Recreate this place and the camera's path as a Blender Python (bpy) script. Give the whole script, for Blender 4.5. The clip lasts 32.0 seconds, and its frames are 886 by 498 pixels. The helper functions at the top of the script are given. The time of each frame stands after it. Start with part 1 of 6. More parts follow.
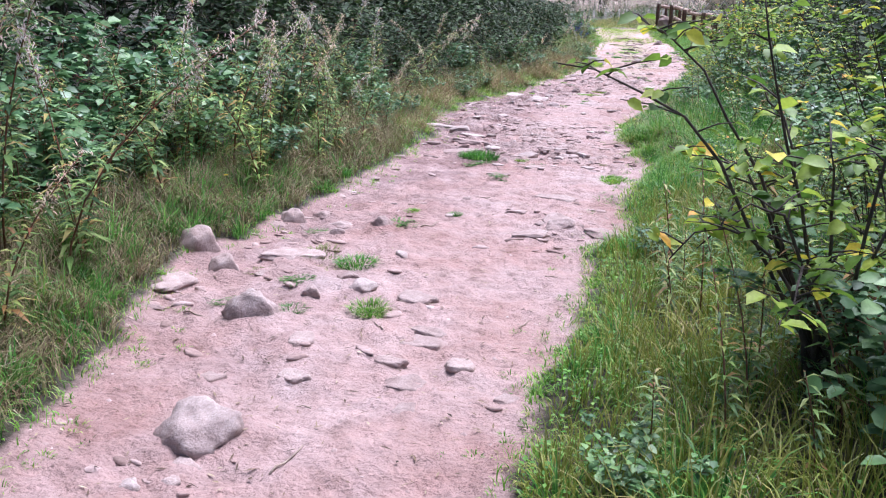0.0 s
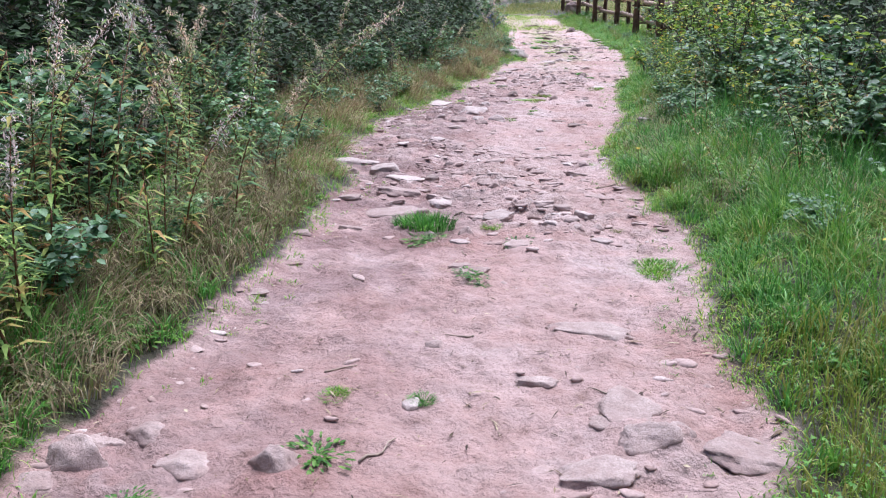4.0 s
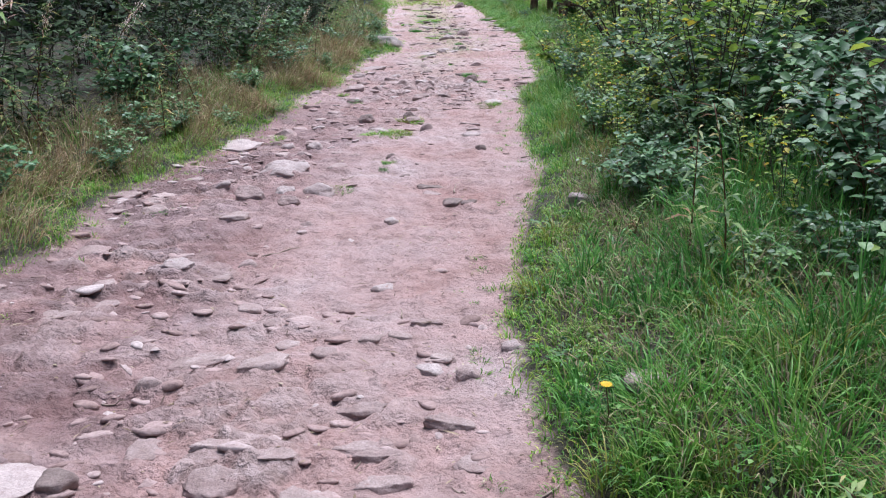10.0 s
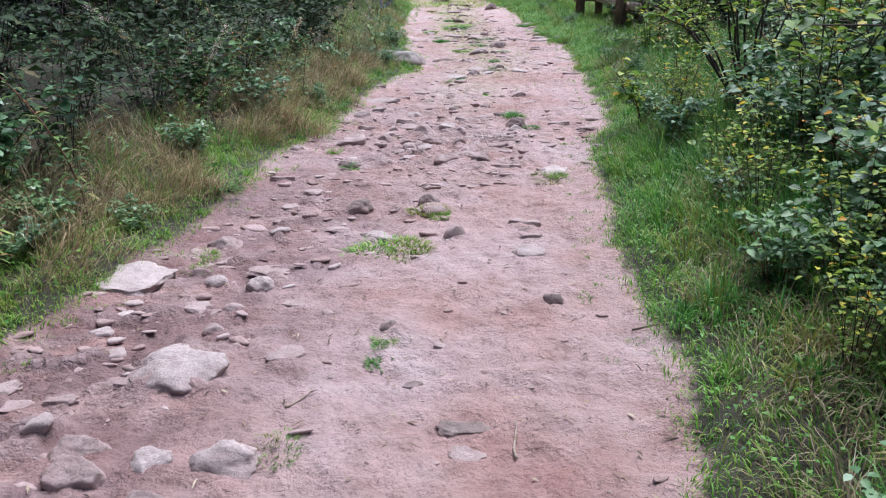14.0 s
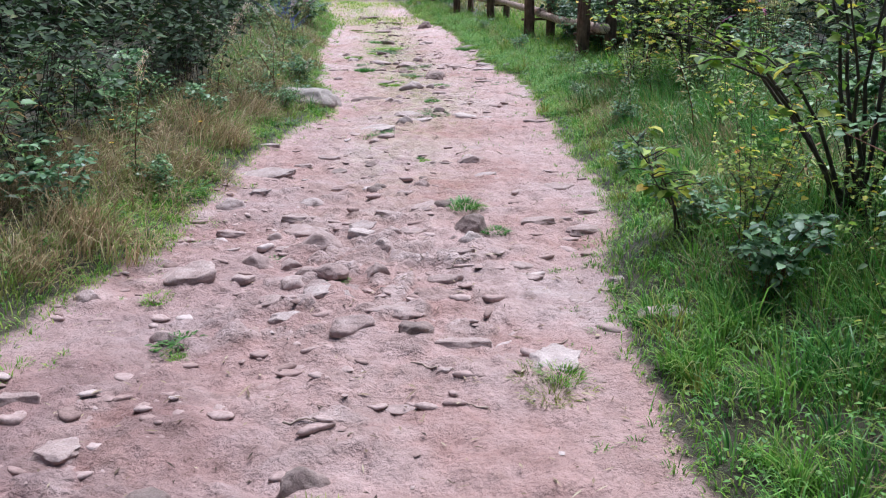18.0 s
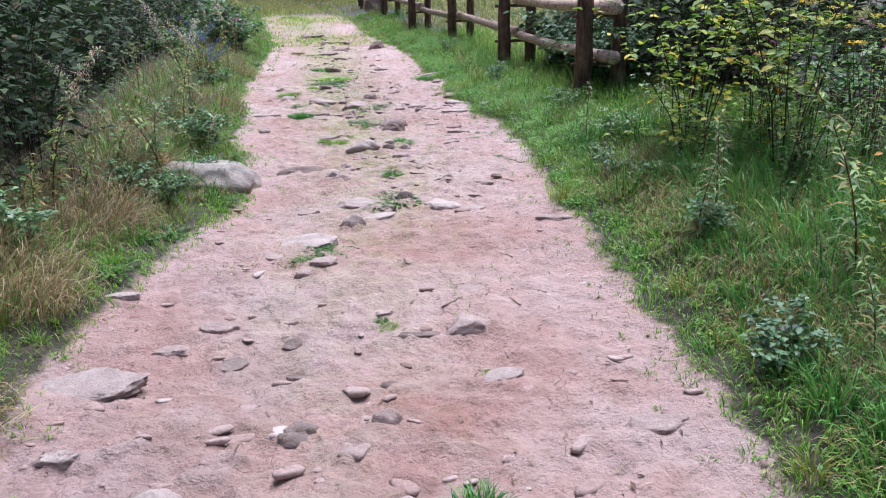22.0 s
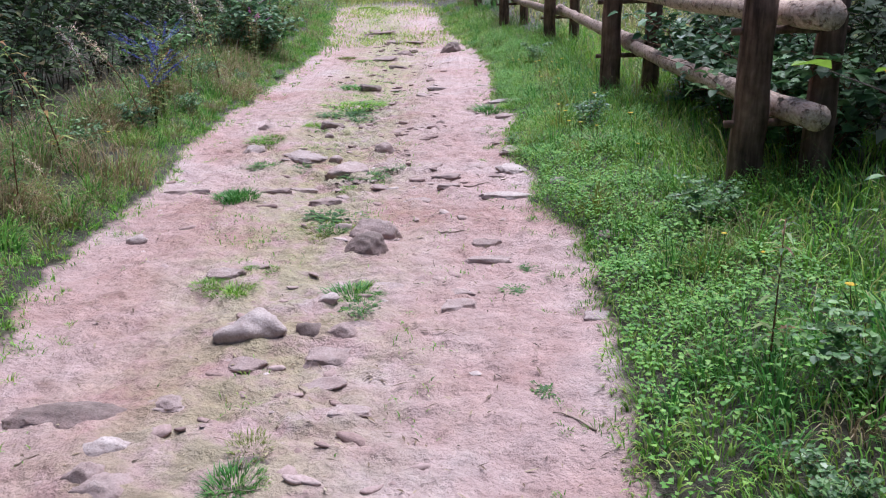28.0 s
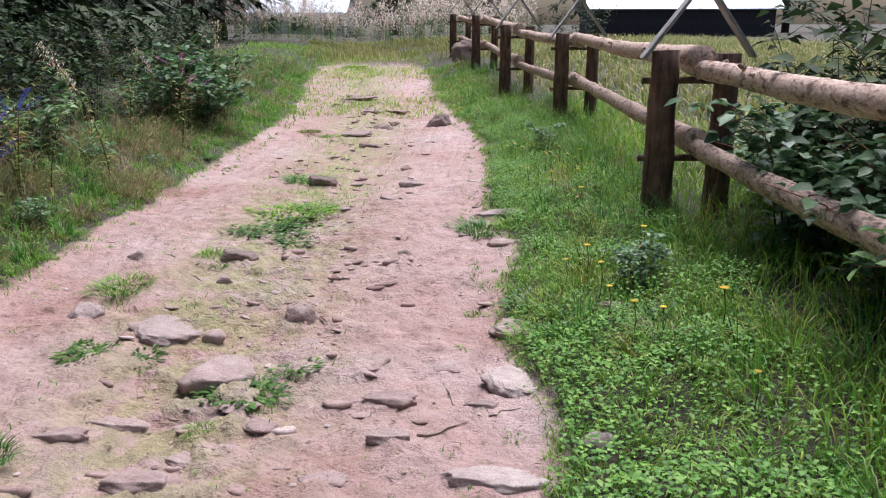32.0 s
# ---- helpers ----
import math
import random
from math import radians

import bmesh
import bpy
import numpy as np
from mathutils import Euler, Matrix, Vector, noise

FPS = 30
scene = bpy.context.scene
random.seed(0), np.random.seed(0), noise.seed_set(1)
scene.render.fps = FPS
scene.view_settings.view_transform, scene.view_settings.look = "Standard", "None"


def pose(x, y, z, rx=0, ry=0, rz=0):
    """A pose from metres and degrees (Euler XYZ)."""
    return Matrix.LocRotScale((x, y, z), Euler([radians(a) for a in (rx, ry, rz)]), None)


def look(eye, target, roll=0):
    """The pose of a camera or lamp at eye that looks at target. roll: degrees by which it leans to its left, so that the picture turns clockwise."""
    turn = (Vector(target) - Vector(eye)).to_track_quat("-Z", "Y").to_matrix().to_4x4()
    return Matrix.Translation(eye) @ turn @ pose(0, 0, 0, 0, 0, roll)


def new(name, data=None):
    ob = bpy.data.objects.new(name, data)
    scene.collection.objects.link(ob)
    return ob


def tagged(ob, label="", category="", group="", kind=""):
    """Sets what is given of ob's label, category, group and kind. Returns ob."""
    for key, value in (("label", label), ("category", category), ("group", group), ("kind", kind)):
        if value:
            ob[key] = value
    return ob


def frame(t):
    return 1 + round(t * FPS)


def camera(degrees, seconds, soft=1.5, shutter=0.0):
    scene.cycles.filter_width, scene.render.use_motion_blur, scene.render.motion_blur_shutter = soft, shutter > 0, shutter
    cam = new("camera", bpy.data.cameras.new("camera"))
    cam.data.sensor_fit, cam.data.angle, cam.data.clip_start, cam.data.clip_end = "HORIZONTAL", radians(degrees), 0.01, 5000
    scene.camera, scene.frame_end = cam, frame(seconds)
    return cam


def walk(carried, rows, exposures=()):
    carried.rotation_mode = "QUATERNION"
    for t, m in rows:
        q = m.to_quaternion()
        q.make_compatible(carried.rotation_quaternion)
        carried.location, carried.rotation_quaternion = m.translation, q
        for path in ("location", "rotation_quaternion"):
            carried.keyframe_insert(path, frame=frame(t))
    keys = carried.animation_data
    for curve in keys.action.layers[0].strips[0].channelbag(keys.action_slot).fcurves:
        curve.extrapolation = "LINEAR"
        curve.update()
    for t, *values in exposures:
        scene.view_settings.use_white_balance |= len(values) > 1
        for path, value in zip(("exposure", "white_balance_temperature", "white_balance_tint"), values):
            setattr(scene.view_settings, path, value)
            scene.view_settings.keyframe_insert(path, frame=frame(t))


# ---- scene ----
cam = camera(57, 32.0, soft=1.15)
walk(cam, [
    (0.0, look((-0.000, 0.000, 1.533), (-1.025, 3.694, 0.390), 0.52)),
    (0.5, look((-0.137, 0.449, 1.516), (-1.212, 4.126, 0.368), 0.56)),
    (1.0, look((-0.241, 0.829, 1.504), (-1.376, 4.462, 0.274), -0.00)),
    (1.5, look((-0.351, 1.168, 1.522), (-1.767, 4.685, 0.248), -2.23)),
    (2.0, look((-0.555, 1.449, 1.498), (-1.969, 4.972, 0.239), -3.06)),
    (2.5, look((-0.776, 1.792, 1.519), (-1.762, 5.477, 0.313), -2.22)),
    (3.0, look((-0.871, 2.276, 1.505), (-1.705, 6.010, 0.340), -1.40)),
    (3.5, look((-0.947, 2.675, 1.481), (-1.782, 6.418, 0.344), -1.15)),
    (4.0, look((-1.025, 3.059, 1.496), (-1.582, 6.836, 0.303), -0.52)),
    (4.5, look((-1.018, 3.462, 1.464), (-1.371, 7.243, 0.207), 0.63)),
    (6.5, look((-0.943, 5.215, 1.449), (-1.043, 8.944, 0.006), -0.02)),
    (7.0, look((-0.988, 5.607, 1.473), (-1.197, 9.348, 0.071), -0.99)),
    (7.5, look((-0.964, 5.929, 1.490), (-1.122, 9.670, 0.084), -0.54)),
    (8.0, look((-0.905, 6.281, 1.568), (-1.133, 10.034, 0.201), -1.40)),
    (8.5, look((-0.897, 6.528, 1.563), (-1.111, 10.291, 0.223), -1.24)),
    (9.0, look((-0.978, 6.878, 1.564), (-1.088, 10.640, 0.209), -1.07)),
    (9.5, look((-0.952, 7.142, 1.538), (-0.989, 10.908, 0.190), -0.95)),
    (10.0, look((-0.850, 7.561, 1.507), (-0.934, 11.333, 0.179), -0.80)),
    (10.5, look((-0.817, 8.071, 1.456), (-0.858, 11.847, 0.136), -0.35)),
    (11.0, look((-0.762, 8.500, 1.431), (-0.650, 12.201, -0.080), 0.58)),
    (11.5, look((-0.718, 8.906, 1.456), (-0.801, 12.695, 0.176), -1.05)),
    (12.0, look((-0.757, 9.352, 1.483), (-0.902, 13.198, 0.392), 0.41)),
    (12.5, look((-0.769, 9.676, 1.488), (-0.890, 13.514, 0.367), 1.27)),
    (13.0, look((-0.778, 10.017, 1.530), (-0.877, 13.760, 0.125), 0.50)),
    (13.5, look((-0.910, 10.376, 1.526), (-1.157, 14.119, 0.137), -0.61)),
    (14.0, look((-0.989, 10.746, 1.530), (-1.192, 14.507, 0.184), -0.87)),
    (14.5, look((-0.976, 11.174, 1.546), (-1.173, 14.953, 0.248), -0.49)),
    (16.5, look((-1.083, 12.658, 1.479), (-1.120, 16.441, 0.182), -0.58)),
    (17.0, look((-1.098, 13.025, 1.477), (-1.061, 16.831, 0.245), -0.59)),
    (17.5, look((-0.990, 13.472, 1.482), (-0.887, 17.279, 0.258), -0.67)),
    (18.0, look((-0.989, 13.814, 1.462), (-0.887, 17.600, 0.174), -0.55)),
    (18.5, look((-1.063, 14.243, 1.463), (-0.911, 18.037, 0.204), -0.55)),
    (19.0, look((-1.100, 14.646, 1.414), (-0.697, 18.399, 0.088), 1.96)),
    (19.5, look((-1.100, 15.066, 1.456), (-0.665, 18.811, 0.120), 0.95)),
    (20.0, look((-1.123, 15.454, 1.474), (-0.726, 19.214, 0.169), 0.07)),
    (20.5, look((-1.120, 15.677, 1.511), (-0.638, 19.448, 0.270), 0.06)),
    (21.0, look((-1.026, 16.144, 1.520), (-0.549, 19.928, 0.313), 0.03)),
    (21.5, look((-0.980, 16.500, 1.539), (-0.708, 20.273, 0.240), -0.93)),
    (22.0, look((-0.979, 16.859, 1.539), (-0.670, 20.643, 0.280), -1.43)),
    (22.5, look((-0.899, 17.192, 1.494), (-0.265, 20.945, 0.264), 0.47)),
    (23.0, look((-0.747, 17.641, 1.511), (-0.100, 21.410, 0.338), 1.13)),
    (23.5, look((-0.648, 17.907, 1.495), (-0.018, 21.689, 0.357), 0.47)),
    (24.0, look((-0.546, 18.245, 1.485), (0.051, 22.053, 0.413), 0.50)),
    (24.5, look((-0.376, 18.580, 1.465), (0.048, 22.404, 0.369), 0.43)),
    (25.0, look((-0.271, 18.897, 1.461), (-0.101, 22.715, 0.280), 0.44)),
    (25.5, look((-0.245, 19.334, 1.452), (-0.214, 23.149, 0.250), -0.00)),
    (27.5, look((-0.067, 20.947, 1.497), (-0.307, 24.704, 0.145), -2.24)),
    (28.0, look((-0.050, 21.311, 1.495), (-0.306, 25.081, 0.184), -1.56)),
    (28.5, look((-0.017, 21.676, 1.537), (-0.260, 25.461, 0.268), -0.75)),
    (29.0, look((-0.048, 21.953, 1.533), (-0.361, 25.733, 0.262), -0.66)),
    (29.5, look((-0.098, 22.312, 1.540), (-0.314, 26.146, 0.421), -0.01)),
    (30.0, look((-0.021, 22.738, 1.487), (-0.150, 26.583, 0.391), 0.36)),
    (30.5, look((0.054, 23.114, 1.494), (-0.115, 26.943, 0.351), 0.07)),
    (31.0, look((0.047, 23.555, 1.482), (-0.172, 27.377, 0.320), -0.83)),
    (31.5, look((0.011, 23.821, 1.479), (-0.213, 27.657, 0.369), -0.24)),
    (32.0, look((-0.000, 24.217, 1.487), (-0.247, 28.064, 0.421), -0.11)),
], exposures=[(0.0, 1.18, 5650, 21), (6.0, 0.88, 5650, 15), (14.0, 0.73, 5650, 15), (20.0, 0.8, 5700, 13), (24.0, 0.82, 5700, 18), (28.0, 0.73, 5650, 17), (32.0, 0.68, 6150, 18)])

# ---- light ----
world = bpy.data.worlds.new("sky")
scene.world = world
world.use_nodes = True
_n = world.node_tree.nodes
_sky = _n.new("ShaderNodeTexSky")
_sky.sky_type, _sky.sun_disc = "NISHITA", False
_sky.sun_elevation, _sky.sun_rotation = radians(64), radians(27)
_sky.air_density, _sky.dust_density, _sky.ozone_density = 1.0, 3.0, 1.0
world.node_tree.links.new(_sky.outputs[0], _n["Background"].inputs[0])
_n["Background"].inputs[1].default_value = 0.062
sun = new("sun", bpy.data.lights.new("sun", "SUN"))
sun.data.energy, sun.data.angle, sun.data.color = 3.6, radians(48), (1.0, 0.98, 0.95)
sun.matrix_world = look((6.5, 22.6, 29), (0, 10, 0))


# ---- materials ----
def mat(name, rough=0.8):
    m = bpy.data.materials.new(name)
    m.use_nodes = True
    nt = m.node_tree
    b = nt.nodes["Principled BSDF"]
    b.inputs["Roughness"].default_value = rough
    b.inputs["Specular IOR Level"].default_value = 0.32
    return m, nt, b


def nod(nt, kind, **inp):
    n = nt.nodes.new("ShaderNode" + kind)
    for k, v in inp.items():
        n.inputs[k.replace("_", " ")].default_value = v
    return n


def ramp(nt, fac, stops):
    r = nt.nodes.new("ShaderNodeValToRGB")
    e = r.color_ramp.elements
    while len(e) < len(stops):
        e.new(0.5)
    for el, (p, c) in zip(e, stops):
        el.position, el.color = p, (*c, 1)
    nt.links.new(fac, r.inputs[0])
    return r.outputs[0]


def mixc(nt, fac, a, b, mode="MIX"):
    m = nt.nodes.new("ShaderNodeMix")
    m.data_type, m.blend_type = "RGBA", mode
    if isinstance(fac, float):
        m.inputs[0].default_value = fac
    else:
        nt.links.new(fac, m.inputs[0])
    nt.links.new(a, m.inputs[6])
    nt.links.new(b, m.inputs[7])
    return m.outputs[2]


def noi(nt, scale, detail=4.0, coord=None, rough=0.6):
    n = nod(nt, "TexNoise", Scale=scale, Detail=detail, Roughness=rough)
    if coord is None:
        coord = nt.nodes.new("ShaderNodeNewGeometry").outputs["Position"]
    nt.links.new(coord, n.inputs["Vector"])
    return n.outputs["Fac"]


def bump(nt, b, height, strength, dist):
    n = nod(nt, "Bump", Strength=strength, Distance=dist)
    nt.links.new(height, n.inputs["Height"])
    nt.links.new(n.outputs[0], b.inputs["Normal"])


def leaf_mat(name, stops, rough=0.5, thru=0.3, random_by="island"):
    """Leaves that let light through, their colours spread over the stops from leaf to leaf."""
    m, nt, b = mat(name, rough)
    g = nt.nodes.new("ShaderNodeNewGeometry")
    fac = g.outputs["Random Per Island"]
    col = ramp(nt, fac, stops)
    dirt = ramp(nt, noi(nt, 35.0, 3.0), [(0.3, (0.62, 0.6, 0.55)), (0.7, (1.1, 1.1, 1.05))])
    col = mixc(nt, 0.8, col, dirt, "MULTIPLY")
    ob = nt.nodes.new("ShaderNodeObjectInfo")
    tone = ramp(nt, ob.outputs["Random"], [(0.0, (0.75, 0.8, 0.8)), (0.5, (1.0, 1.0, 1.0)), (1.0, (1.2, 1.12, 0.9))])
    col = mixc(nt, 1.0, col, tone, "MULTIPLY")
    nt.links.new(col, b.inputs["Base Color"])
    t = nod(nt, "BsdfTranslucent")
    nt.links.new(col, t.inputs[0])
    mx = nod(nt, "MixShader", Fac=thru)
    nt.links.new(b.outputs[0], mx.inputs[1])
    nt.links.new(t.outputs[0], mx.inputs[2])
    nt.links.new(mx.outputs[0], nt.nodes["Material Output"].inputs[0])
    return m


def grain_mat(name, c0, c1, rough=0.85, scale=12.0, fine=90.0, depth=0.01, dusty=0.55):
    """Weathered stone, with the path's earth trodden up over its foot and dusted on it."""
    m, nt, b = mat(name, rough)
    g = nt.nodes.new("ShaderNodeNewGeometry")
    pos = g.outputs["Position"]
    big = ramp(nt, noi(nt, scale, 6.0, pos), [(0.3, c0), (0.7, c1)])
    f = noi(nt, fine, 4.0, pos, 0.7)
    small = ramp(nt, f, [(0.3, (0.66, 0.64, 0.63)), (0.62, (1.12, 1.12, 1.12))])
    col = mixc(nt, 0.9, big, small, "MULTIPLY")
    ob = nt.nodes.new("ShaderNodeObjectInfo")
    tone = ramp(nt, ob.outputs["Random"], [(0.0, (0.84, 0.8, 0.79)), (0.5, (0.97, 0.95, 0.94)), (1.0, (1.1, 1.09, 1.08))])
    col = mixc(nt, 1.0, col, tone, "MULTIPLY")
    up = nt.nodes.new("ShaderNodeSeparateXYZ")
    nt.links.new(nt.nodes.new("ShaderNodeTexCoord").outputs["Object"], up.inputs[0])
    low = nt.nodes.new("ShaderNodeMath")
    low.operation = "MULTIPLY_ADD"
    low.inputs[1].default_value = 0.9
    nt.links.new(noi(nt, 16.0, 5.0, pos), low.inputs[0])
    nt.links.new(up.outputs["Z"], low.inputs[2])
    veil = ramp(nt, low.outputs[0], [(0.55, (dusty, dusty, dusty)), (0.95, (0, 0, 0))])
    earth = ramp(nt, noi(nt, 20.0, 5.0, pos), [(0.3, (0.31, 0.205, 0.187)), (0.7, (0.41, 0.3, 0.282))])
    nt.links.new(mixc(nt, veil, col, earth), b.inputs["Base Color"])
    bump(nt, b, noi(nt, scale * 2.5, 7.0, pos, 0.7), 0.8, depth)
    return m


def wood_mat(name, c0, c1, axis, rough=0.8, stretch=14.0):
    """Wood or bark with its grain along one axis of the object."""
    m, nt, b = mat(name, rough)
    co = nt.nodes.new("ShaderNodeTexCoord").outputs["Object"]
    mp = nt.nodes.new("ShaderNodeMapping")
    s = [stretch] * 3
    s[axis] = 1.0
    mp.inputs["Scale"].default_value = s
    nt.links.new(co, mp.inputs["Vector"])
    f = noi(nt, 3.0, 6.0, mp.outputs[0])
    col = ramp(nt, f, [(0.3, c0), (0.7, c1)])
    blot = ramp(nt, noi(nt, 9.0, 6.0, co, 0.7), [(0.35, (0.5, 0.47, 0.45)), (0.65, (1.15, 1.15, 1.15))])
    nt.links.new(mixc(nt, 0.8, col, blot, "MULTIPLY"), b.inputs["Base Color"])
    bump(nt, b, f, 0.7, 0.01)
    return m


def pole_mat():
    """A pole half peeled: pale wood, with flakes of rough dark bark left on it."""
    m, nt, b = mat("peeled_pole", 0.8)
    co = nt.nodes.new("ShaderNodeTexCoord").outputs["Object"]
    mp = nt.nodes.new("ShaderNodeMapping")
    mp.inputs["Scale"].default_value = (2.2, 1.0, 2.2)
    nt.links.new(co, mp.inputs["Vector"])
    pale = ramp(nt, noi(nt, 26.0, 5.0, mp.outputs[0]), [(0.3, (0.38, 0.25, 0.19)), (0.55, (0.62, 0.47, 0.39)), (0.75, (0.78, 0.65, 0.57))])
    bark = ramp(nt, noi(nt, 60.0, 5.0, co), [(0.3, (0.06, 0.035, 0.028)), (0.7, (0.26, 0.15, 0.11))])
    f = noi(nt, 10.0, 8.0, mp.outputs[0], 0.75)
    left = ramp(nt, f, [(0.52, (0, 0, 0)), (0.61, (0.9, 0.9, 0.9))])
    nt.links.new(mixc(nt, left, pale, bark), b.inputs["Base Color"])
    bump(nt, b, left, 0.8, 0.006)
    return m


def ground_mat():
    m, nt, b = mat("trodden_earth", 0.72)
    b.inputs["Specular IOR Level"].default_value = 0.42

    def given(name):
        at = nt.nodes.new("ShaderNodeAttribute")
        at.attribute_name = name
        return at.outputs["Fac"]

    pos = nt.nodes.new("ShaderNodeNewGeometry").outputs["Position"]
    big = ramp(nt, noi(nt, 0.9, 6.0, pos, 0.7), [(0.3, (0.265, 0.141, 0.12)), (0.45, (0.345, 0.226, 0.205)), (0.58, (0.37, 0.266, 0.25)), (0.72, (0.4, 0.322, 0.311))])
    speck = ramp(nt, noi(nt, 75.0, 3.0, pos, 0.7), [(0.3, (0.42, 0.36, 0.33)), (0.4, (1.0, 1.0, 1.0))])
    mid = ramp(nt, noi(nt, 7.0, 6.0, pos), [(0.25, (0.5, 0.43, 0.4)), (0.42, (0.92, 0.9, 0.89)), (0.7, (1.2, 1.2, 1.2))])
    f = noi(nt, 45.0, 6.0, pos, 0.62)
    grit = ramp(nt, f, [(0.28, (0.62, 0.58, 0.56)), (0.42, (1.0, 1.0, 1.0)), (0.75, (1.13, 1.12, 1.12))])
    dirt = mixc(nt, 0.8, mixc(nt, 0.9, mixc(nt, 1.0, big, speck, "MULTIPLY"), mid, "MULTIPLY"), grit, "MULTIPLY")
    rock = ramp(nt, given("slab"), [(0.0, (0.28, 0.2, 0.183)), (0.5, (0.36, 0.27, 0.252)), (1.0, (0.43, 0.345, 0.33))])
    rock = mixc(nt, 0.9, rock, ramp(nt, noi(nt, 22.0, 6.0, pos), [(0.3, (0.62, 0.6, 0.58)), (0.65, (1.1, 1.1, 1.1))]), "MULTIPLY")
    rock = mixc(nt, 0.6, rock, grit, "MULTIPLY")
    wav = nod(nt, "TexNoise", Scale=5.0, Detail=5.0, Roughness=0.6)
    nt.links.new(pos, wav.inputs["Vector"])
    off = nt.nodes.new("ShaderNodeVectorMath")
    off.operation = "MULTIPLY_ADD"
    off.inputs[1].default_value = (0.34, 0.34, 0.0)
    nt.links.new(wav.outputs["Color"], off.inputs[0])
    nt.links.new(pos, off.inputs[2])
    lay = nt.nodes.new("ShaderNodeMapping")
    lay.inputs["Scale"].default_value = (1.0, 1.5, 0.2)
    nt.links.new(off.outputs[0], lay.inputs["Vector"])
    flake, crack = nod(nt, "TexVoronoi", Scale=9.0), nod(nt, "TexVoronoi", Scale=9.0)
    crack.feature = "DISTANCE_TO_EDGE"
    for n in (flake, crack):
        nt.links.new(lay.outputs[0], n.inputs["Vector"])
    shade = ramp(nt, flake.outputs["Color"], [(0.1, (0.9, 0.88, 0.87)), (0.5, (0.99, 0.985, 0.98)), (0.9, (1.08, 1.08, 1.08))])
    joint = ramp(nt, crack.outputs["Distance"], [(0.0, (0.86, 0.82, 0.8)), (0.1, (1, 1, 1))])
    broken = ramp(nt, given("broken"), [(0.3, (0, 0, 0)), (0.95, (1, 1, 1))])
    dirt = mixc(nt, given("stony"), dirt, rock)
    dirt = mixc(nt, broken, dirt, mixc(nt, 1.0, mixc(nt, 1.0, dirt, shade, "MULTIPLY"), joint, "MULTIPLY"))
    mossy = ramp(nt, noi(nt, 14.0, 5.0, pos), [(0.35, (0.16, 0.17, 0.065)), (0.7, (0.34, 0.33, 0.14))])
    veil = nt.nodes.new("ShaderNodeMath")
    veil.operation = "MULTIPLY"
    nt.links.new(given("mossy"), veil.inputs[0])
    nt.links.new(ramp(nt, noi(nt, 5.0, 5.0, pos), [(0.38, (0, 0, 0)), (0.55, (0.9, 0.9, 0.9))]), veil.inputs[1])
    dirt = mixc(nt, veil.outputs[0], dirt, mossy)
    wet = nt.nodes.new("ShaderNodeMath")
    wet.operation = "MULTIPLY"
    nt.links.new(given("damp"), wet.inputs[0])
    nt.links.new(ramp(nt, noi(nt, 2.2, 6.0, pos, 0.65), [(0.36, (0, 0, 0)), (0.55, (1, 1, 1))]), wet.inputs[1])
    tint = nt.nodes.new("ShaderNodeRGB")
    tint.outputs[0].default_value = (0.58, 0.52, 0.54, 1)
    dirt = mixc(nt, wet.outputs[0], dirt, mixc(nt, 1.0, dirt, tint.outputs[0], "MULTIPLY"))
    # the dry mask lightens the earth, in place of its sheen at low angles
    far_sheen = nod(nt, "RGB")
    far_sheen.outputs[0].default_value = (1.2, 1.21, 1.21, 1)
    dirt = mixc(nt, given("dry"), dirt, mixc(nt, 1.0, dirt, far_sheen.outputs[0], "MULTIPLY"))
    soil = ramp(nt, noi(nt, 6.0, 5.0, pos), [(0.3, (0.025, 0.02, 0.013)), (0.6, (0.05, 0.045, 0.022)), (0.8, (0.1, 0.075, 0.045))])
    mask = nt.nodes.new("ShaderNodeMath")
    mask.operation = "ADD"
    nt.links.new(given("trodden"), mask.inputs[0])
    edge = nt.nodes.new("ShaderNodeMapRange")
    edge.inputs["To Min"].default_value, edge.inputs["To Max"].default_value = -0.35, 0.35
    nt.links.new(noi(nt, 9.0, 5.0, pos), edge.inputs["Value"])
    nt.links.new(edge.outputs[0], mask.inputs[1])
    fac = ramp(nt, mask.outputs[0], [(0.35, (0, 0, 0)), (0.6, (1, 1, 1))])
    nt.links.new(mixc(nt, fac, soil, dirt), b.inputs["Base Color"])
    both = nt.nodes.new("ShaderNodeMath")
    both.operation = "MULTIPLY_ADD"
    nt.links.new(noi(nt, 16.0, 6.0, pos, 0.65), both.inputs[0])
    both.inputs[1].default_value = 1.6
    nt.links.new(f, both.inputs[2])
    step = mixc(nt, 1.0, ramp(nt, flake.outputs["Color"], [(0.0, (0, 0, 0)), (1.0, (1, 1, 1))]), ramp(nt, crack.outputs["Distance"], [(0.0, (0, 0, 0)), (0.2, (1, 1, 1))]), "MULTIPLY")
    step = mixc(nt, 1.0, step, broken, "MULTIPLY")
    tot = nt.nodes.new("ShaderNodeMath")
    tot.operation = "MULTIPLY_ADD"
    nt.links.new(step, tot.inputs[0])
    tot.inputs[1].default_value = 0.6
    nt.links.new(both.outputs[0], tot.inputs[2])
    bump(nt, b, tot.outputs[0], 1.0, 0.018)
    return m


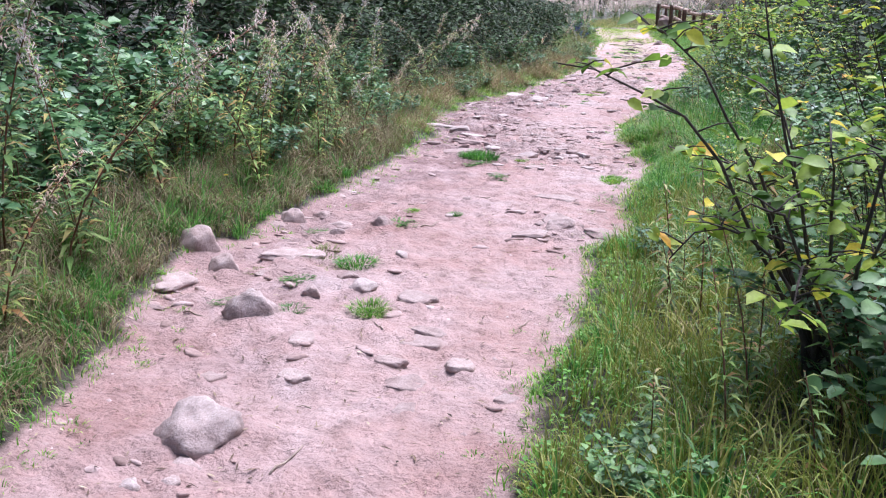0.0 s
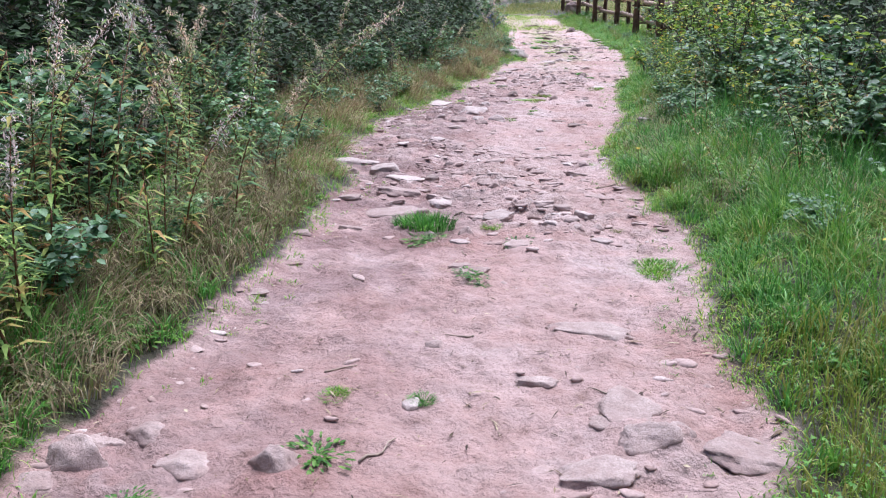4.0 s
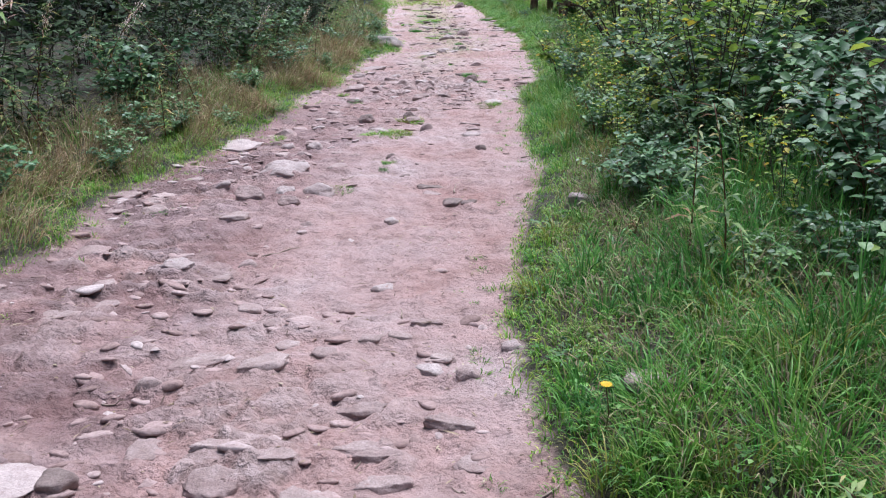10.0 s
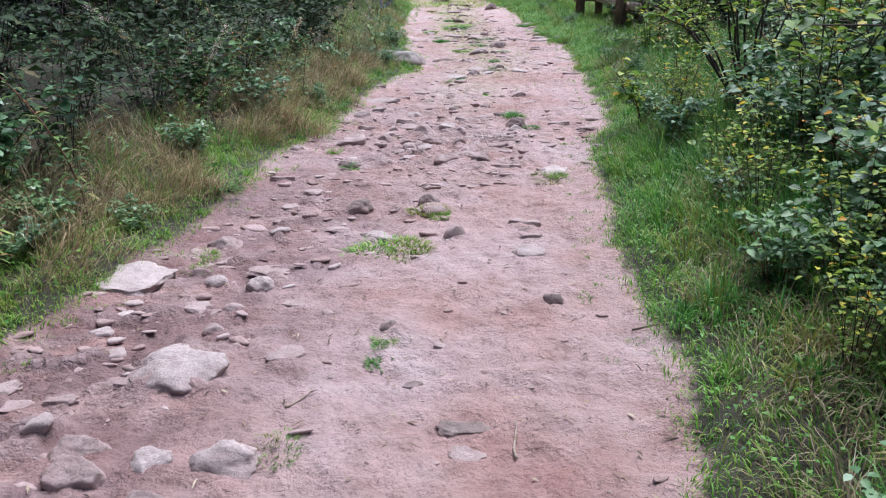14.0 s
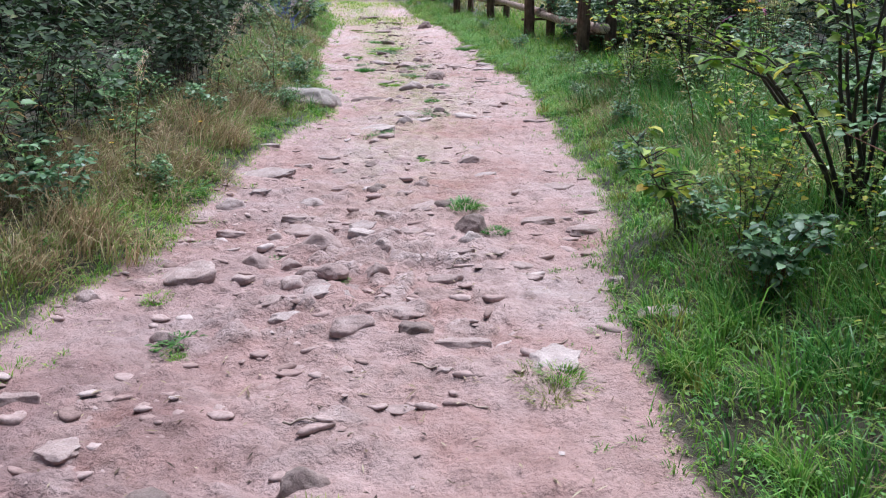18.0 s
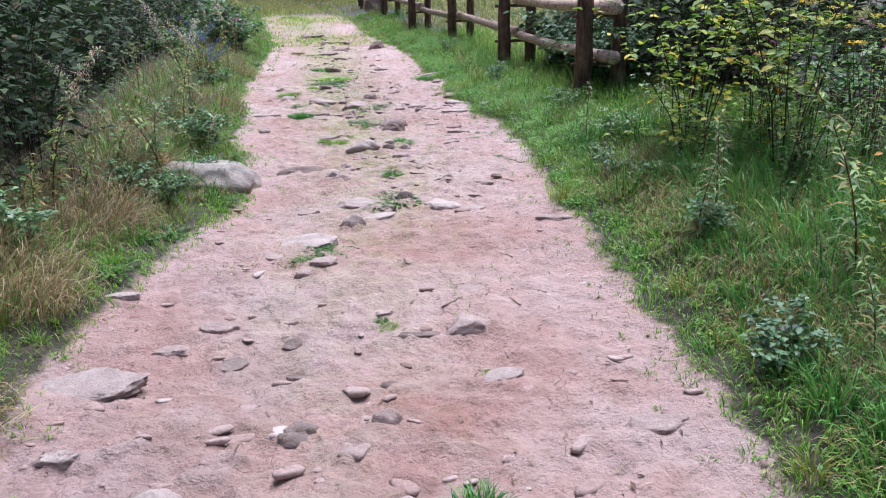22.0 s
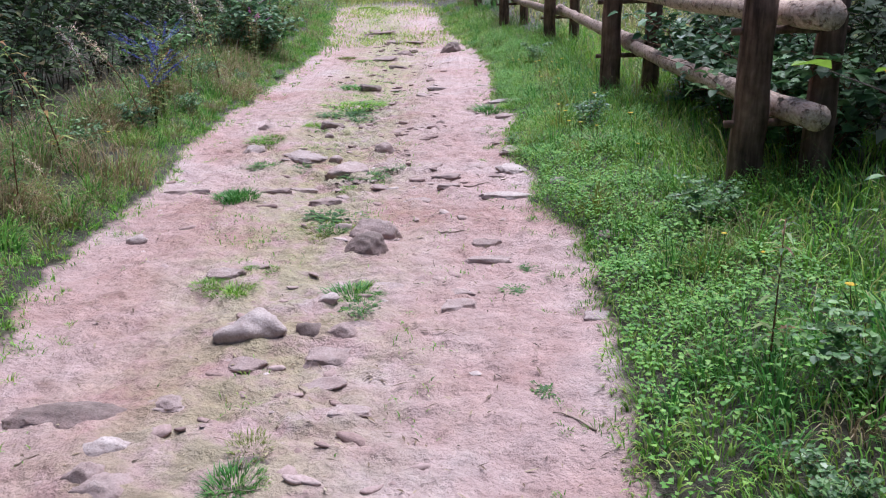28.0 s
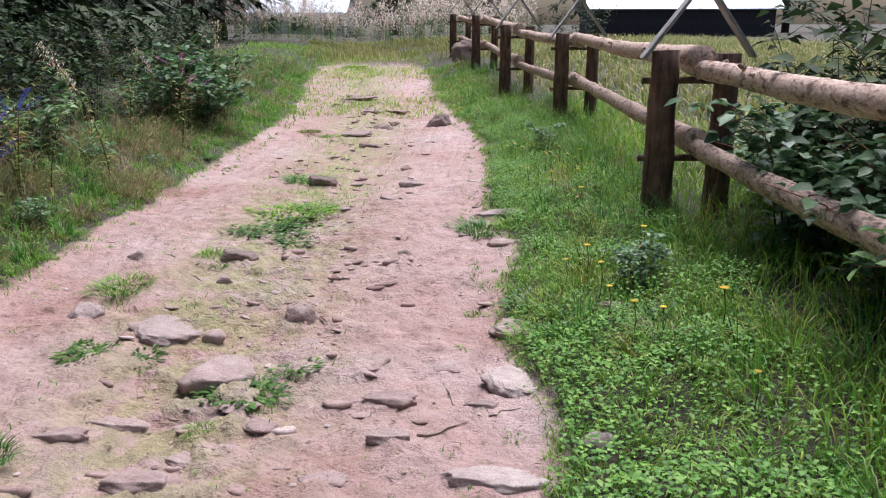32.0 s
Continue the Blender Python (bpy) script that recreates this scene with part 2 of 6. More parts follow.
def bits_mat():
    """Small bedded stones, each of its own shade of the earth about it."""
    m, nt, b = mat("bedded_stone", 0.9)
    g = nt.nodes.new("ShaderNodeNewGeometry")
    col = ramp(nt, g.outputs["Random Per Island"], [(0.0, (0.22, 0.15, 0.135)), (0.1, (0.31, 0.215, 0.195)), (0.5, (0.38, 0.275, 0.255)), (0.9, (0.43, 0.33, 0.31)), (1.0, (0.54, 0.46, 0.44))])
    f = noi(nt, 60.0, 6.0, g.outputs["Position"], 0.65)
    nt.links.new(mixc(nt, 0.9, col, ramp(nt, f, [(0.3, (0.68, 0.65, 0.63)), (0.6, (1.1, 1.1, 1.1))]), "MULTIPLY"), b.inputs["Base Color"])
    bump(nt, b, f, 0.7, 0.006)
    return m


GROUND = ground_mat()
STONE_BITS = bits_mat()
STONE = grain_mat("weathered_granite", (0.3, 0.225, 0.208), (0.47, 0.385, 0.363), 0.88, 14.0, 120.0, 0.014)
LICHEN = grain_mat("lichened_granite", (0.22, 0.195, 0.18), (0.46, 0.43, 0.4), 0.9, 9.0, 70.0, 0.016, 0.3)
PALE = grain_mat("pale_granite", (0.36, 0.295, 0.278), (0.54, 0.47, 0.45), 0.85, 14.0, 120.0, 0.014, 0.4)
DARKST = grain_mat("dark_stone", (0.13, 0.1, 0.09), (0.28, 0.225, 0.205), 0.85, 14.0, 120.0, 0.014)
LUSH = leaf_mat("lush_grass", [(0.0, (0.03, 0.13, 0.028)), (0.5, (0.1, 0.32, 0.06)), (1.0, (0.23, 0.48, 0.12))], 0.42, 0.34)
YELLOWISH = leaf_mat("yellowing_grass", [(0.0, (0.129, 0.196, 0.0315)), (0.5, (0.249, 0.309, 0.063)), (1.0, (0.365, 0.344, 0.139))], 0.45, 0.28)
GRASS = leaf_mat("grass", [(0.0, (0.075, 0.21, 0.028)), (0.4, (0.18, 0.43, 0.058)), (0.75, (0.29, 0.54, 0.095)), (0.92, (0.42, 0.56, 0.14)), (1.0, (0.5, 0.46, 0.21))], 0.45, 0.4)
DRY = leaf_mat("dry_grass", [(0.0, (0.15, 0.115, 0.06)), (0.35, (0.31, 0.225, 0.13)), (0.7, (0.5, 0.39, 0.26)), (0.82, (0.16, 0.22, 0.06)), (0.92, (0.26, 0.32, 0.1)), (1.0, (0.64, 0.55, 0.42))], 0.7, 0.28)
FRESH = leaf_mat("low_herb_leaf", [(0.0, (0.05, 0.18, 0.024)), (0.6, (0.14, 0.37, 0.045)), (1.0, (0.28, 0.5, 0.11))], 0.5, 0.32)
WILLOWHERB = leaf_mat("willowherb_leaf", [(0.0, (0.06, 0.13, 0.055)), (0.3, (0.14, 0.26, 0.09)), (0.6, (0.25, 0.4, 0.12)), (0.8, (0.42, 0.5, 0.18)), (0.92, (0.42, 0.26, 0.11)), (1.0, (0.28, 0.11, 0.07))], 0.48, 0.36)
THATCH = leaf_mat("withered_thatch", [(0.0, (0.1, 0.075, 0.04)), (0.4, (0.25, 0.19, 0.11)), (0.6, (0.17, 0.24, 0.06)), (0.8, (0.36, 0.29, 0.17)), (1.0, (0.5, 0.42, 0.27))], 0.6, 0.25)
PALEGRASS = leaf_mat("sunlit_meadow_grass", [(0.0, (0.14, 0.23, 0.06)), (0.5, (0.32, 0.37, 0.14)), (1.0, (0.56, 0.5, 0.3))], 0.6, 0.35)
RASP = leaf_mat("bramble_leaf", [(0.0, (0.05, 0.125, 0.062)), (0.5, (0.11, 0.235, 0.1)), (0.85, (0.2, 0.36, 0.16)), (0.94, (0.28, 0.44, 0.25)), (1.0, (0.44, 0.54, 0.5))], 0.44, 0.26)
ALDER = leaf_mat("alder_leaf", [(0.0, (0.07, 0.17, 0.03)), (0.45, (0.2, 0.36, 0.055)), (0.8, (0.42, 0.56, 0.09)), (0.93, (0.74, 0.64, 0.07)), (1.0, (0.72, 0.36, 0.06))], 0.48, 0.42)
# lit copy of the grass: open light on the verge put into its colour
GRASS_LIT = leaf_mat("grass_lit_copy", [(0.0, (0.2, 0.38, 0.045)), (0.5, (0.39, 0.58, 0.1)), (0.9, (0.54, 0.66, 0.17)), (1.0, (0.6, 0.56, 0.26))], 0.45, 0.45)
# darkened leaf colour: the shade under the wood is painted into it
DARKLEAF = leaf_mat("shade_toned_leaf", [(0.0, (0.014, 0.036, 0.015)), (0.6, (0.038, 0.08, 0.03)), (0.93, (0.085, 0.145, 0.055)), (1.0, (0.16, 0.12, 0.06))], 0.75, 0.15)
WEED = leaf_mat("weed_leaf", [(0.0, (0.035, 0.11, 0.022)), (0.6, (0.09, 0.22, 0.04)), (1.0, (0.2, 0.34, 0.09))], 0.4, 0.25)
FLUFF = leaf_mat("seed_down", [(0.0, (0.78, 0.58, 0.6)), (0.5, (0.88, 0.75, 0.77)), (1.0, (0.9, 0.88, 0.89))], 0.9, 0.5)
PETAL_Y = leaf_mat("yellow_petal", [(0.0, (0.75, 0.5, 0.02)), (1.0, (0.9, 0.66, 0.04))], 0.6, 0.3)
PETAL_P = leaf_mat("pink_petal", [(0.0, (0.6, 0.14, 0.48)), (1.0, (0.8, 0.3, 0.66))], 0.6, 0.3)
PETAL_B = leaf_mat("blue_petal", [(0.0, (0.05, 0.06, 0.32)), (1.0, (0.12, 0.14, 0.55))], 0.6, 0.3)
NEEDLE = leaf_mat("spruce_needles", [(0.0, (0.015, 0.035, 0.016)), (1.0, (0.05, 0.09, 0.035))], 0.6, 0.1)
STEM = wood_mat("green_stem", (0.10, 0.09, 0.04), (0.2, 0.19, 0.08), 2)
REDSTEM = wood_mat("reddish_stem", (0.14, 0.06, 0.04), (0.26, 0.13, 0.08), 2)
TWIG = wood_mat("dark_twig", (0.035, 0.028, 0.022), (0.11, 0.09, 0.075), 2)
BARK = wood_mat("trunk_bark", (0.05, 0.04, 0.035), (0.15, 0.12, 0.1), 2, 0.9, 6.0)
POST = wood_mat("weathered_post_wood", (0.05, 0.028, 0.02), (0.3, 0.185, 0.135), 2, 0.85, 8.0)
RAIL = pole_mat()
BOARD = wood_mat("grey_board", (0.30, 0.29, 0.28), (0.52, 0.51, 0.5), 0, 0.7, 16.0)
STICK = wood_mat("dead_stick", (0.24, 0.18, 0.14), (0.46, 0.38, 0.31), 0, 0.85, 10.0)
BARNWOOD = wood_mat("dark_cladding", (0.035, 0.033, 0.038), (0.11, 0.105, 0.115), 2, 0.85, 20.0)
PAINT = wood_mat("white_cladding", (0.62, 0.62, 0.62), (0.8, 0.8, 0.8), 2, 0.6, 8.0)


def plain_mat(name, col, rough=0.5, metal=0.0):
    m, nt, b = mat(name, rough)
    v = ramp(nt, noi(nt, 4.0, 5.0), [(0.3, tuple(c * 0.8 for c in col)), (0.7, tuple(min(1, c * 1.1) for c in col))])
    nt.links.new(v, b.inputs["Base Color"])
    b.inputs["Metallic"].default_value = metal
    return m


ROOF = plain_mat("sheet_metal_roof", (0.56, 0.64, 0.74), 0.45, 0.3)
GLASSY = plain_mat("dark_window", (0.05, 0.06, 0.07), 0.1)


# ---- tools ----
def mesh_of(name, V, F, material, smooth=False):
    V = np.asarray(V, np.float32).reshape(-1, 3)
    F = np.asarray(F, np.int32)
    k = F.shape[1]
    me = bpy.data.meshes.new(name)
    me.vertices.add(len(V))
    me.vertices.foreach_set("co", V.ravel())
    me.loops.add(F.size)
    me.loops.foreach_set("vertex_index", F.ravel())
    me.polygons.add(len(F))
    me.polygons.foreach_set("loop_start", np.arange(0, F.size, k, dtype=np.int32))
    me.polygons.foreach_set("loop_total", np.full(len(F), k, np.int32))
    if smooth:
        me.polygons.foreach_set("use_smooth", np.ones(len(F), bool))
    me.materials.append(material)
    me.update(calc_edges=True)
    me.validate()
    return me


class Heap:
    """Triangles gathered from several makers."""

    def __init__(self):
        self.v, self.f, self.n = [], [], 0

    def add(self, V, F):
        self.v.append(np.asarray(V, float).reshape(-1, 3))
        self.f.append(np.asarray(F, int) + self.n)
        self.n += len(self.v[-1])
        return self

    def mesh(self, name, material, smooth=False):
        return mesh_of(name, np.concatenate(self.v), np.concatenate(self.f), material, smooth)


def part(name, me, parent, label=""):
    ob = new(name, me)
    ob.parent = parent
    return tagged(ob, label)


def thing(name, at, label, category, group="", kind="", turn=0.0, size=1.0):
    ob = new(name)
    ob.empty_display_size = 0.05
    ob.matrix_basis = pose(*at, 0, 0, turn) @ Matrix.Scale(size, 4)
    return tagged(ob, label, category, group, kind)


R = np.random.default_rng(7)


def unit(a):
    return a / np.maximum(np.linalg.norm(a, axis=-1, keepdims=True), 1e-9)


def leaf_set(base, way, length, width, droop=0.3, rounded=False, roll=None):
    """Leaves at base, pointing along way: folded lance shapes, or rounded ones."""
    base, way = np.asarray(base, float), unit(np.asarray(way, float))
    n = len(base)
    L, Wd = np.broadcast_to(length, n)[:, None], np.broadcast_to(width, n)[:, None] / 2
    side = unit(np.cross(way, np.array([0, 0, 1.0])) + 1e-4)
    if roll is not None:
        up0 = np.cross(side, way)
        side = side * np.cos(roll)[:, None] + up0 * np.sin(roll)[:, None]
    up = np.cross(side, way)
    down = np.array([0, 0, -1.0]) * L * droop
    if rounded:
        V = np.stack([base, base + way * L * 0.3 - side * Wd * 0.85 + up * Wd * 0.25, base + way * L * 0.68 - side * Wd * 0.9 + up * Wd * 0.2 + down * 0.35, base + way * L + down,
                      base + way * L * 0.68 + side * Wd * 0.9 + up * Wd * 0.2 + down * 0.35, base + way * L * 0.3 + side * Wd * 0.85 + up * Wd * 0.25, base + way * L * 0.5 + down * 0.18], 1)
        T = np.array([[0, 6, 1], [1, 6, 2], [2, 6, 3], [3, 6, 4], [4, 6, 5], [5, 6, 0]])
    else:
        V = np.stack([base, base + way * L * 0.42 - side * Wd + up * Wd * 0.3 + down * 0.18, base + way * L * 0.45 + down * 0.2, base + way * L * 0.42 + side * Wd + up * Wd * 0.3 + down * 0.18, base + way * L * 0.95 + down], 1)
        T = np.array([[0, 2, 1], [1, 2, 4], [0, 3, 2], [2, 3, 4]])
    k = V.shape[1]
    return V.reshape(-1, 3), (np.arange(n)[:, None, None] * k + T).reshape(-1, 3)


def blades(xy, z, height, width, lean, toward):
    """Grass blades that rise and arch over, by lean, along the angle toward."""
    n = len(xy)
    b = np.column_stack([xy, z])
    d = np.column_stack([np.cos(toward), np.sin(toward), np.zeros(n)])
    turn = toward + R.uniform(-0.9, 0.9, n)
    s = np.column_stack([-np.sin(turn), np.cos(turn), np.zeros(n)]) * (np.broadcast_to(width, n) / 2)[:, None]
    h, l = np.broadcast_to(height, n)[:, None], np.broadcast_to(lean, n)[:, None]
    up = np.array([0, 0, 1.0])
    rows, p = [b - s, b + s], b
    for step, way, w in ((0.42, 0.25, 0.95), (0.36, 0.8, 0.7), (0.34, 1.4, 0.0)):
        a = np.minimum(l * way, 2.2)
        p = p + (up * np.cos(a) + d * np.sin(a)) * h * step
        rows += [p - s * w, p + s * w] if w else [p]
    T = np.array([[0, 1, 3], [0, 3, 2], [2, 3, 5], [2, 5, 4], [4, 5, 6]])
    return np.stack(rows, 1).reshape(-1, 3), (np.arange(n)[:, None, None] * 7 + T).reshape(-1, 3)


def tube(points, radii, sides=6):
    """A tapered round limb along points."""
    P = np.asarray(points, float)
    r = np.broadcast_to(radii, len(P))
    d = unit(np.gradient(P, axis=0))
    ref = np.array([1.0, 0.3, 0.1]) if abs(d[0][2]) > 0.7 else np.array([0.0, 0.0, 1.0])
    a = unit(np.cross(d, ref))
    b = np.cross(d, a)
    th = np.linspace(0, 2 * np.pi, sides, endpoint=False)
    V = P[:, None] + r[:, None, None] * (a[:, None] * np.cos(th)[None, :, None] + b[:, None] * np.sin(th)[None, :, None])
    m = len(P)
    F = []
    for i in range(m - 1):
        for k in range(sides):
            p, q = i * sides + k, i * sides + (k + 1) % sides
            F += [[p, q, q + sides], [p, q + sides, p + sides]]
    V = np.concatenate([V.reshape(-1, 3), P[:1], P[-1:]])
    for k in range(sides if sides > 3 else 0):
        F += [[(k + 1) % sides, k, m * sides], [(m - 1) * sides + k, (m - 1) * sides + (k + 1) % sides, m * sides + 1]]
    return V, np.array(F)


def bm_mesh(name, bm, material):
    me = bpy.data.meshes.new(name)
    bmesh.ops.recalc_face_normals(bm, faces=bm.faces)
    bm.to_mesh(me)
    bm.free()
    me.materials.append(material)
    return me


def box_mesh(name, sx, sy, sz, material, bevel=0.006, rough=0.0):
    """A bevelled block, centred, slightly uneven."""
    bm = bmesh.new()
    bmesh.ops.create_cube(bm, size=1.0)
    for v in bm.verts:
        v.co = Vector((v.co.x * sx, v.co.y * sy, v.co.z * sz)) + Vector(R.uniform(-rough, rough, 3))
    bmesh.ops.bevel(bm, geom=list(bm.edges), offset=bevel, segments=2, affect="EDGES")
    return bm_mesh(name, bm, material)


# ---- the lie of the land ----
LEFT_Y = [-3, 0, 2.1, 2.6, 3.1, 3.6, 4.4, 4.7, 5.3, 6, 7.1, 8, 8.4, 9.5, 10, 10.4, 11.1, 12, 12.6, 13.2, 13.6, 14.3, 15.2, 17.3, 17.8, 18.3, 19.5, 21, 21.7, 22.2, 22.9, 23.6, 24.3, 25.2, 27.1, 28.2, 30.3, 32.3, 34, 37, 40, 43, 50, 60, 80]
LEFT_X = [-1.3, -1.75, -2.23, -2.36, -2.46, -2.66, -2.86, -2.6, -2.73, -2.74, -2.66, -2.65, -2.77, -2.74, -2.97, -3.1, -3.2, -3.18, -3.25, -3.2, -3.05, -2.9, -2.74, -2.7, -2.55, -2.46, -2.42, -2.3, -2.2, -2.05, -1.98, -2.07, -2.15, -2.36, -2.53, -2.75, -2.9, -3.05, -3.15, -3.25, -3.7, -4.25, -5.2, -7, -11]
RIGHT_Y = [-3, 0, 1.5, 2.3, 4.3, 5.2, 5.7, 6.1, 6.6, 7.2, 7.8, 8.5, 8.8, 9.4, 9.8, 10.3, 10.9, 11.9, 12.4, 13.4, 15, 17, 17.9, 18.1, 18.6, 20.2, 22.4, 23, 24, 25.3, 25.8, 26.5, 27.3, 28.3, 29.6, 31, 34.2, 35.5, 37, 40, 44, 48, 52, 60, 80]
RIGHT_X = [0.9, 0.2, -0.25, -0.4, -0.38, -0.42, -0.22, -0.25, -0.31, -0.3, -0.13, -0.22, -0.38, -0.38, -0.58, -0.61, -0.62, -0.53, -0.45, -0.22, -0.23, -0.15, -0.05, 0.03, 0.2, 0.3, 0.29, 0.34, 0.4, 0.46, 0.38, 0.22, 0.24, 0.05, 0.14, -0.06, -0.12, -0.3, -0.6, -1.15, -1.6, -2.2, -2.9, -4.6, -8.6]


_line = np.random.default_rng(9).random(256)


def rough_line(s):
    return np.interp(np.mod(s, 255), np.arange(256), _line)


def edge_left(y):
    return np.interp(y, LEFT_Y, LEFT_X) + 0.09 * (rough_line(np.asarray(y) * 2.3) - 0.5) + 0.07 * (rough_line(np.asarray(y) * 6.3 + 9) - 0.5)


def edge_right(y):
    return np.interp(y, RIGHT_Y, RIGHT_X) + 0.08 * (rough_line(np.asarray(y) * 2.6 + 30) - 0.5) + 0.07 * (rough_line(np.asarray(y) * 6.1 + 50) - 0.5)


_grid = np.random.default_rng(3).random((64, 64))


def vnoise(x, y):
    """Smooth random relief between 0 and 1, over cells of one metre."""
    xi, yi = np.floor(x).astype(int), np.floor(y).astype(int)
    fx, fy = x - xi, y - yi
    fx, fy = fx * fx * (3 - 2 * fx), fy * fy * (3 - 2 * fy)
    g = lambda a, b: _grid[a % 64, b % 64]
    return (g(xi, yi) * (1 - fx) + g(xi + 1, yi) * fx) * (1 - fy) + (g(xi, yi + 1) * (1 - fx) + g(xi + 1, yi + 1) * fx) * fy


_cells = np.random.default_rng(4).random((3, 128, 128))


def cells(x, y):
    """Irregular cells of about one unit: each one's random value, and how near its rim is."""
    xi, yi = np.floor(x).astype(int), np.floor(y).astype(int)
    best, second, value = np.full(np.shape(x), 9.0), np.full(np.shape(x), 9.0), np.zeros(np.shape(x))
    for a in (-1, 0, 1):
        for b in (-1, 0, 1):
            u, v = (xi + a) % 128, (yi + b) % 128
            d = np.hypot(xi + a + _cells[0, u, v] - x, yi + b + _cells[1, u, v] - y)
            first = d < best
            second = np.where(first, best, np.minimum(second, d))
            value = np.where(first, _cells[2, u, v], value)
            best = np.where(first, d, best)
    return value, second - best


STONY_Y = [2, 4.5, 6, 7.6, 8.6, 10, 11.2, 12.2, 13.5, 15, 16.5, 18, 19.3, 20.5, 22, 24, 27, 31, 38]
STONY = ([0.2, 0.65, 0.3, 0.4, 0.5, 0.8, 0.8, 0.7, 0.9, 0.6, 0.5, 0.6, 0.6, 0.4, 0.15, 0.15, 0.1, 0.1, 0.1],
         [0.2, 0.3, 0.15, 0.2, 0.9, 0.9, 0.45, 0.35, 0.45, 0.5, 0.7, 0.9, 0.5, 0.25, 0.6, 0.65, 0.7, 0.7, 0.7],
         [0.1, 0.1, 0.45, 0.1, 0.7, 0.5, 0.2, 0.1, 0.1, 0.2, 0.3, 0.45, 0.4, 0.15, 0.1, 0.2, 0.3, 0.2, 0.2])


def stoniness(x, y):
    """How thickly stone breaks through the trodden earth, 0 to 1: along the left, the middle and the right of the way."""
    l, r = edge_left(y), edge_right(y)
    u = np.clip((x - l) / (r - l), 0, 1)
    a, b, c = (np.interp(y, STONY_Y, k) for k in STONY)
    base = np.where(u < 0.5, a + (b - a) * np.clip((u - 0.15) / 0.35, 0, 1), b + (c - b) * np.clip((u - 0.5) / 0.35, 0, 1))
    s = base + 0.8 * (0.6 * vnoise(x * 0.9 + 4, y * 0.7) + 0.4 * vnoise(x * 2.4, y * 1.9 + 8) - 0.5)
    return np.clip((s - 0.3) * 1.8, 0, 1)


def outside(x, y):
    """Metres outside the trodden way; negative on it."""
    return np.maximum(edge_left(y) - x, x - edge_right(y))


def shard(x, y, k):
    """Flat pieces of stone that break the earth, over the cells of one of three sizes: 0 where there is none, to 1."""
    warp = 0.7 * vnoise(x * 5, y * 5) + 0.3 * vnoise(x * 15, y * 15)
    fx, fy = ((4.6, 7.0), (9.5, 14.0), (19.0, 27.0))[k]
    val, rim = cells(x * fx + warp, y * fy + warp + 20 * (k + 1))
    return np.clip((val - 0.4) / 0.6, 0, 1) * np.clip(rim * 4.5, 0, 1)


def land(x, y):
    x, y = np.asarray(x, float), np.asarray(y, float)
    d = outside(x, y)
    far = np.interp(y, [-400, 34, 38, 44, 52, 400], [0, 0, 0.12, 0.4, 0.5, 0.5])
    right = x > (edge_left(y) + edge_right(y)) / 2
    bank = np.where(right, np.interp(d, [-0.15, 0.1, 0.5, 1.2, 3, 8], [0, 0.04, 0.12, 0.17, 0.2, 0.2]), np.interp(d, [-0.15, 0.15, 0.6, 1.5, 3, 8], [0, 0.06, 0.16, 0.25, 0.3, 0.3]))
    worn = np.clip(-d / 0.3, 0, 1)
    lump = 0.05 * (vnoise(x * 1.1, y * 1.1) - 0.5) + 0.04 * (vnoise(x * 2.9 + 9, y * 2.9) - 0.5) + 0.022 * (vnoise(x * 6.2 + 19, y * 6.2) - 0.5)
    st = stoniness(x, y) * worn
    shards = [shard(x, y, k) for k in range(3)]
    ledge = st * (0.04 * shards[0] + 0.024 * shards[1] + 0.012 * shards[2]) + (1 - st) * worn * (0.006 * shards[1] + 0.008 * shards[2]) - 0.012 * st
    fine = 0.02 * (vnoise(x * 14 + 1, y * 14 + 2) - 0.5) + 0.012 * (vnoise(x * 29, y * 29) - 0.5)
    hollow = -0.05 * np.exp(-((x + 1.35) / 0.35) ** 2) * np.clip((y - 26) / 4, 0, 1) * worn
    return far + bank + lump + ledge + fine * worn + hollow


# ---- where the stones lie: x, y, width, depth, height above the earth ----
ROUND_PALE = [(-1.98, 3.49, 0.3, 0.22, 0.185), (-1.82, 12.93, 0.23, 0.17, 0.063), (-2.23, 13.67, 0.11, 0.08, 0.03), (-2.08, 14.41, 0.15, 0.11, 0.059), (-2.33, 14.48, 0.13, 0.09, 0.034), (-0.72, 18.18, 0.16, 0.12, 0.065), (-2.25, 19.01, 0.22, 0.16, 0.06), (-1.72, 19.1, 0.16, 0.11, 0.037), (-1.14, 22.02, 0.18, 0.13, 0.099), (-1.35, 23.58, 0.19, 0.13, 0.04), (-1.08, 24.44, 0.31, 0.22, 0.11), (0.38, 26.83, 0.13, 0.09, 0.057)]
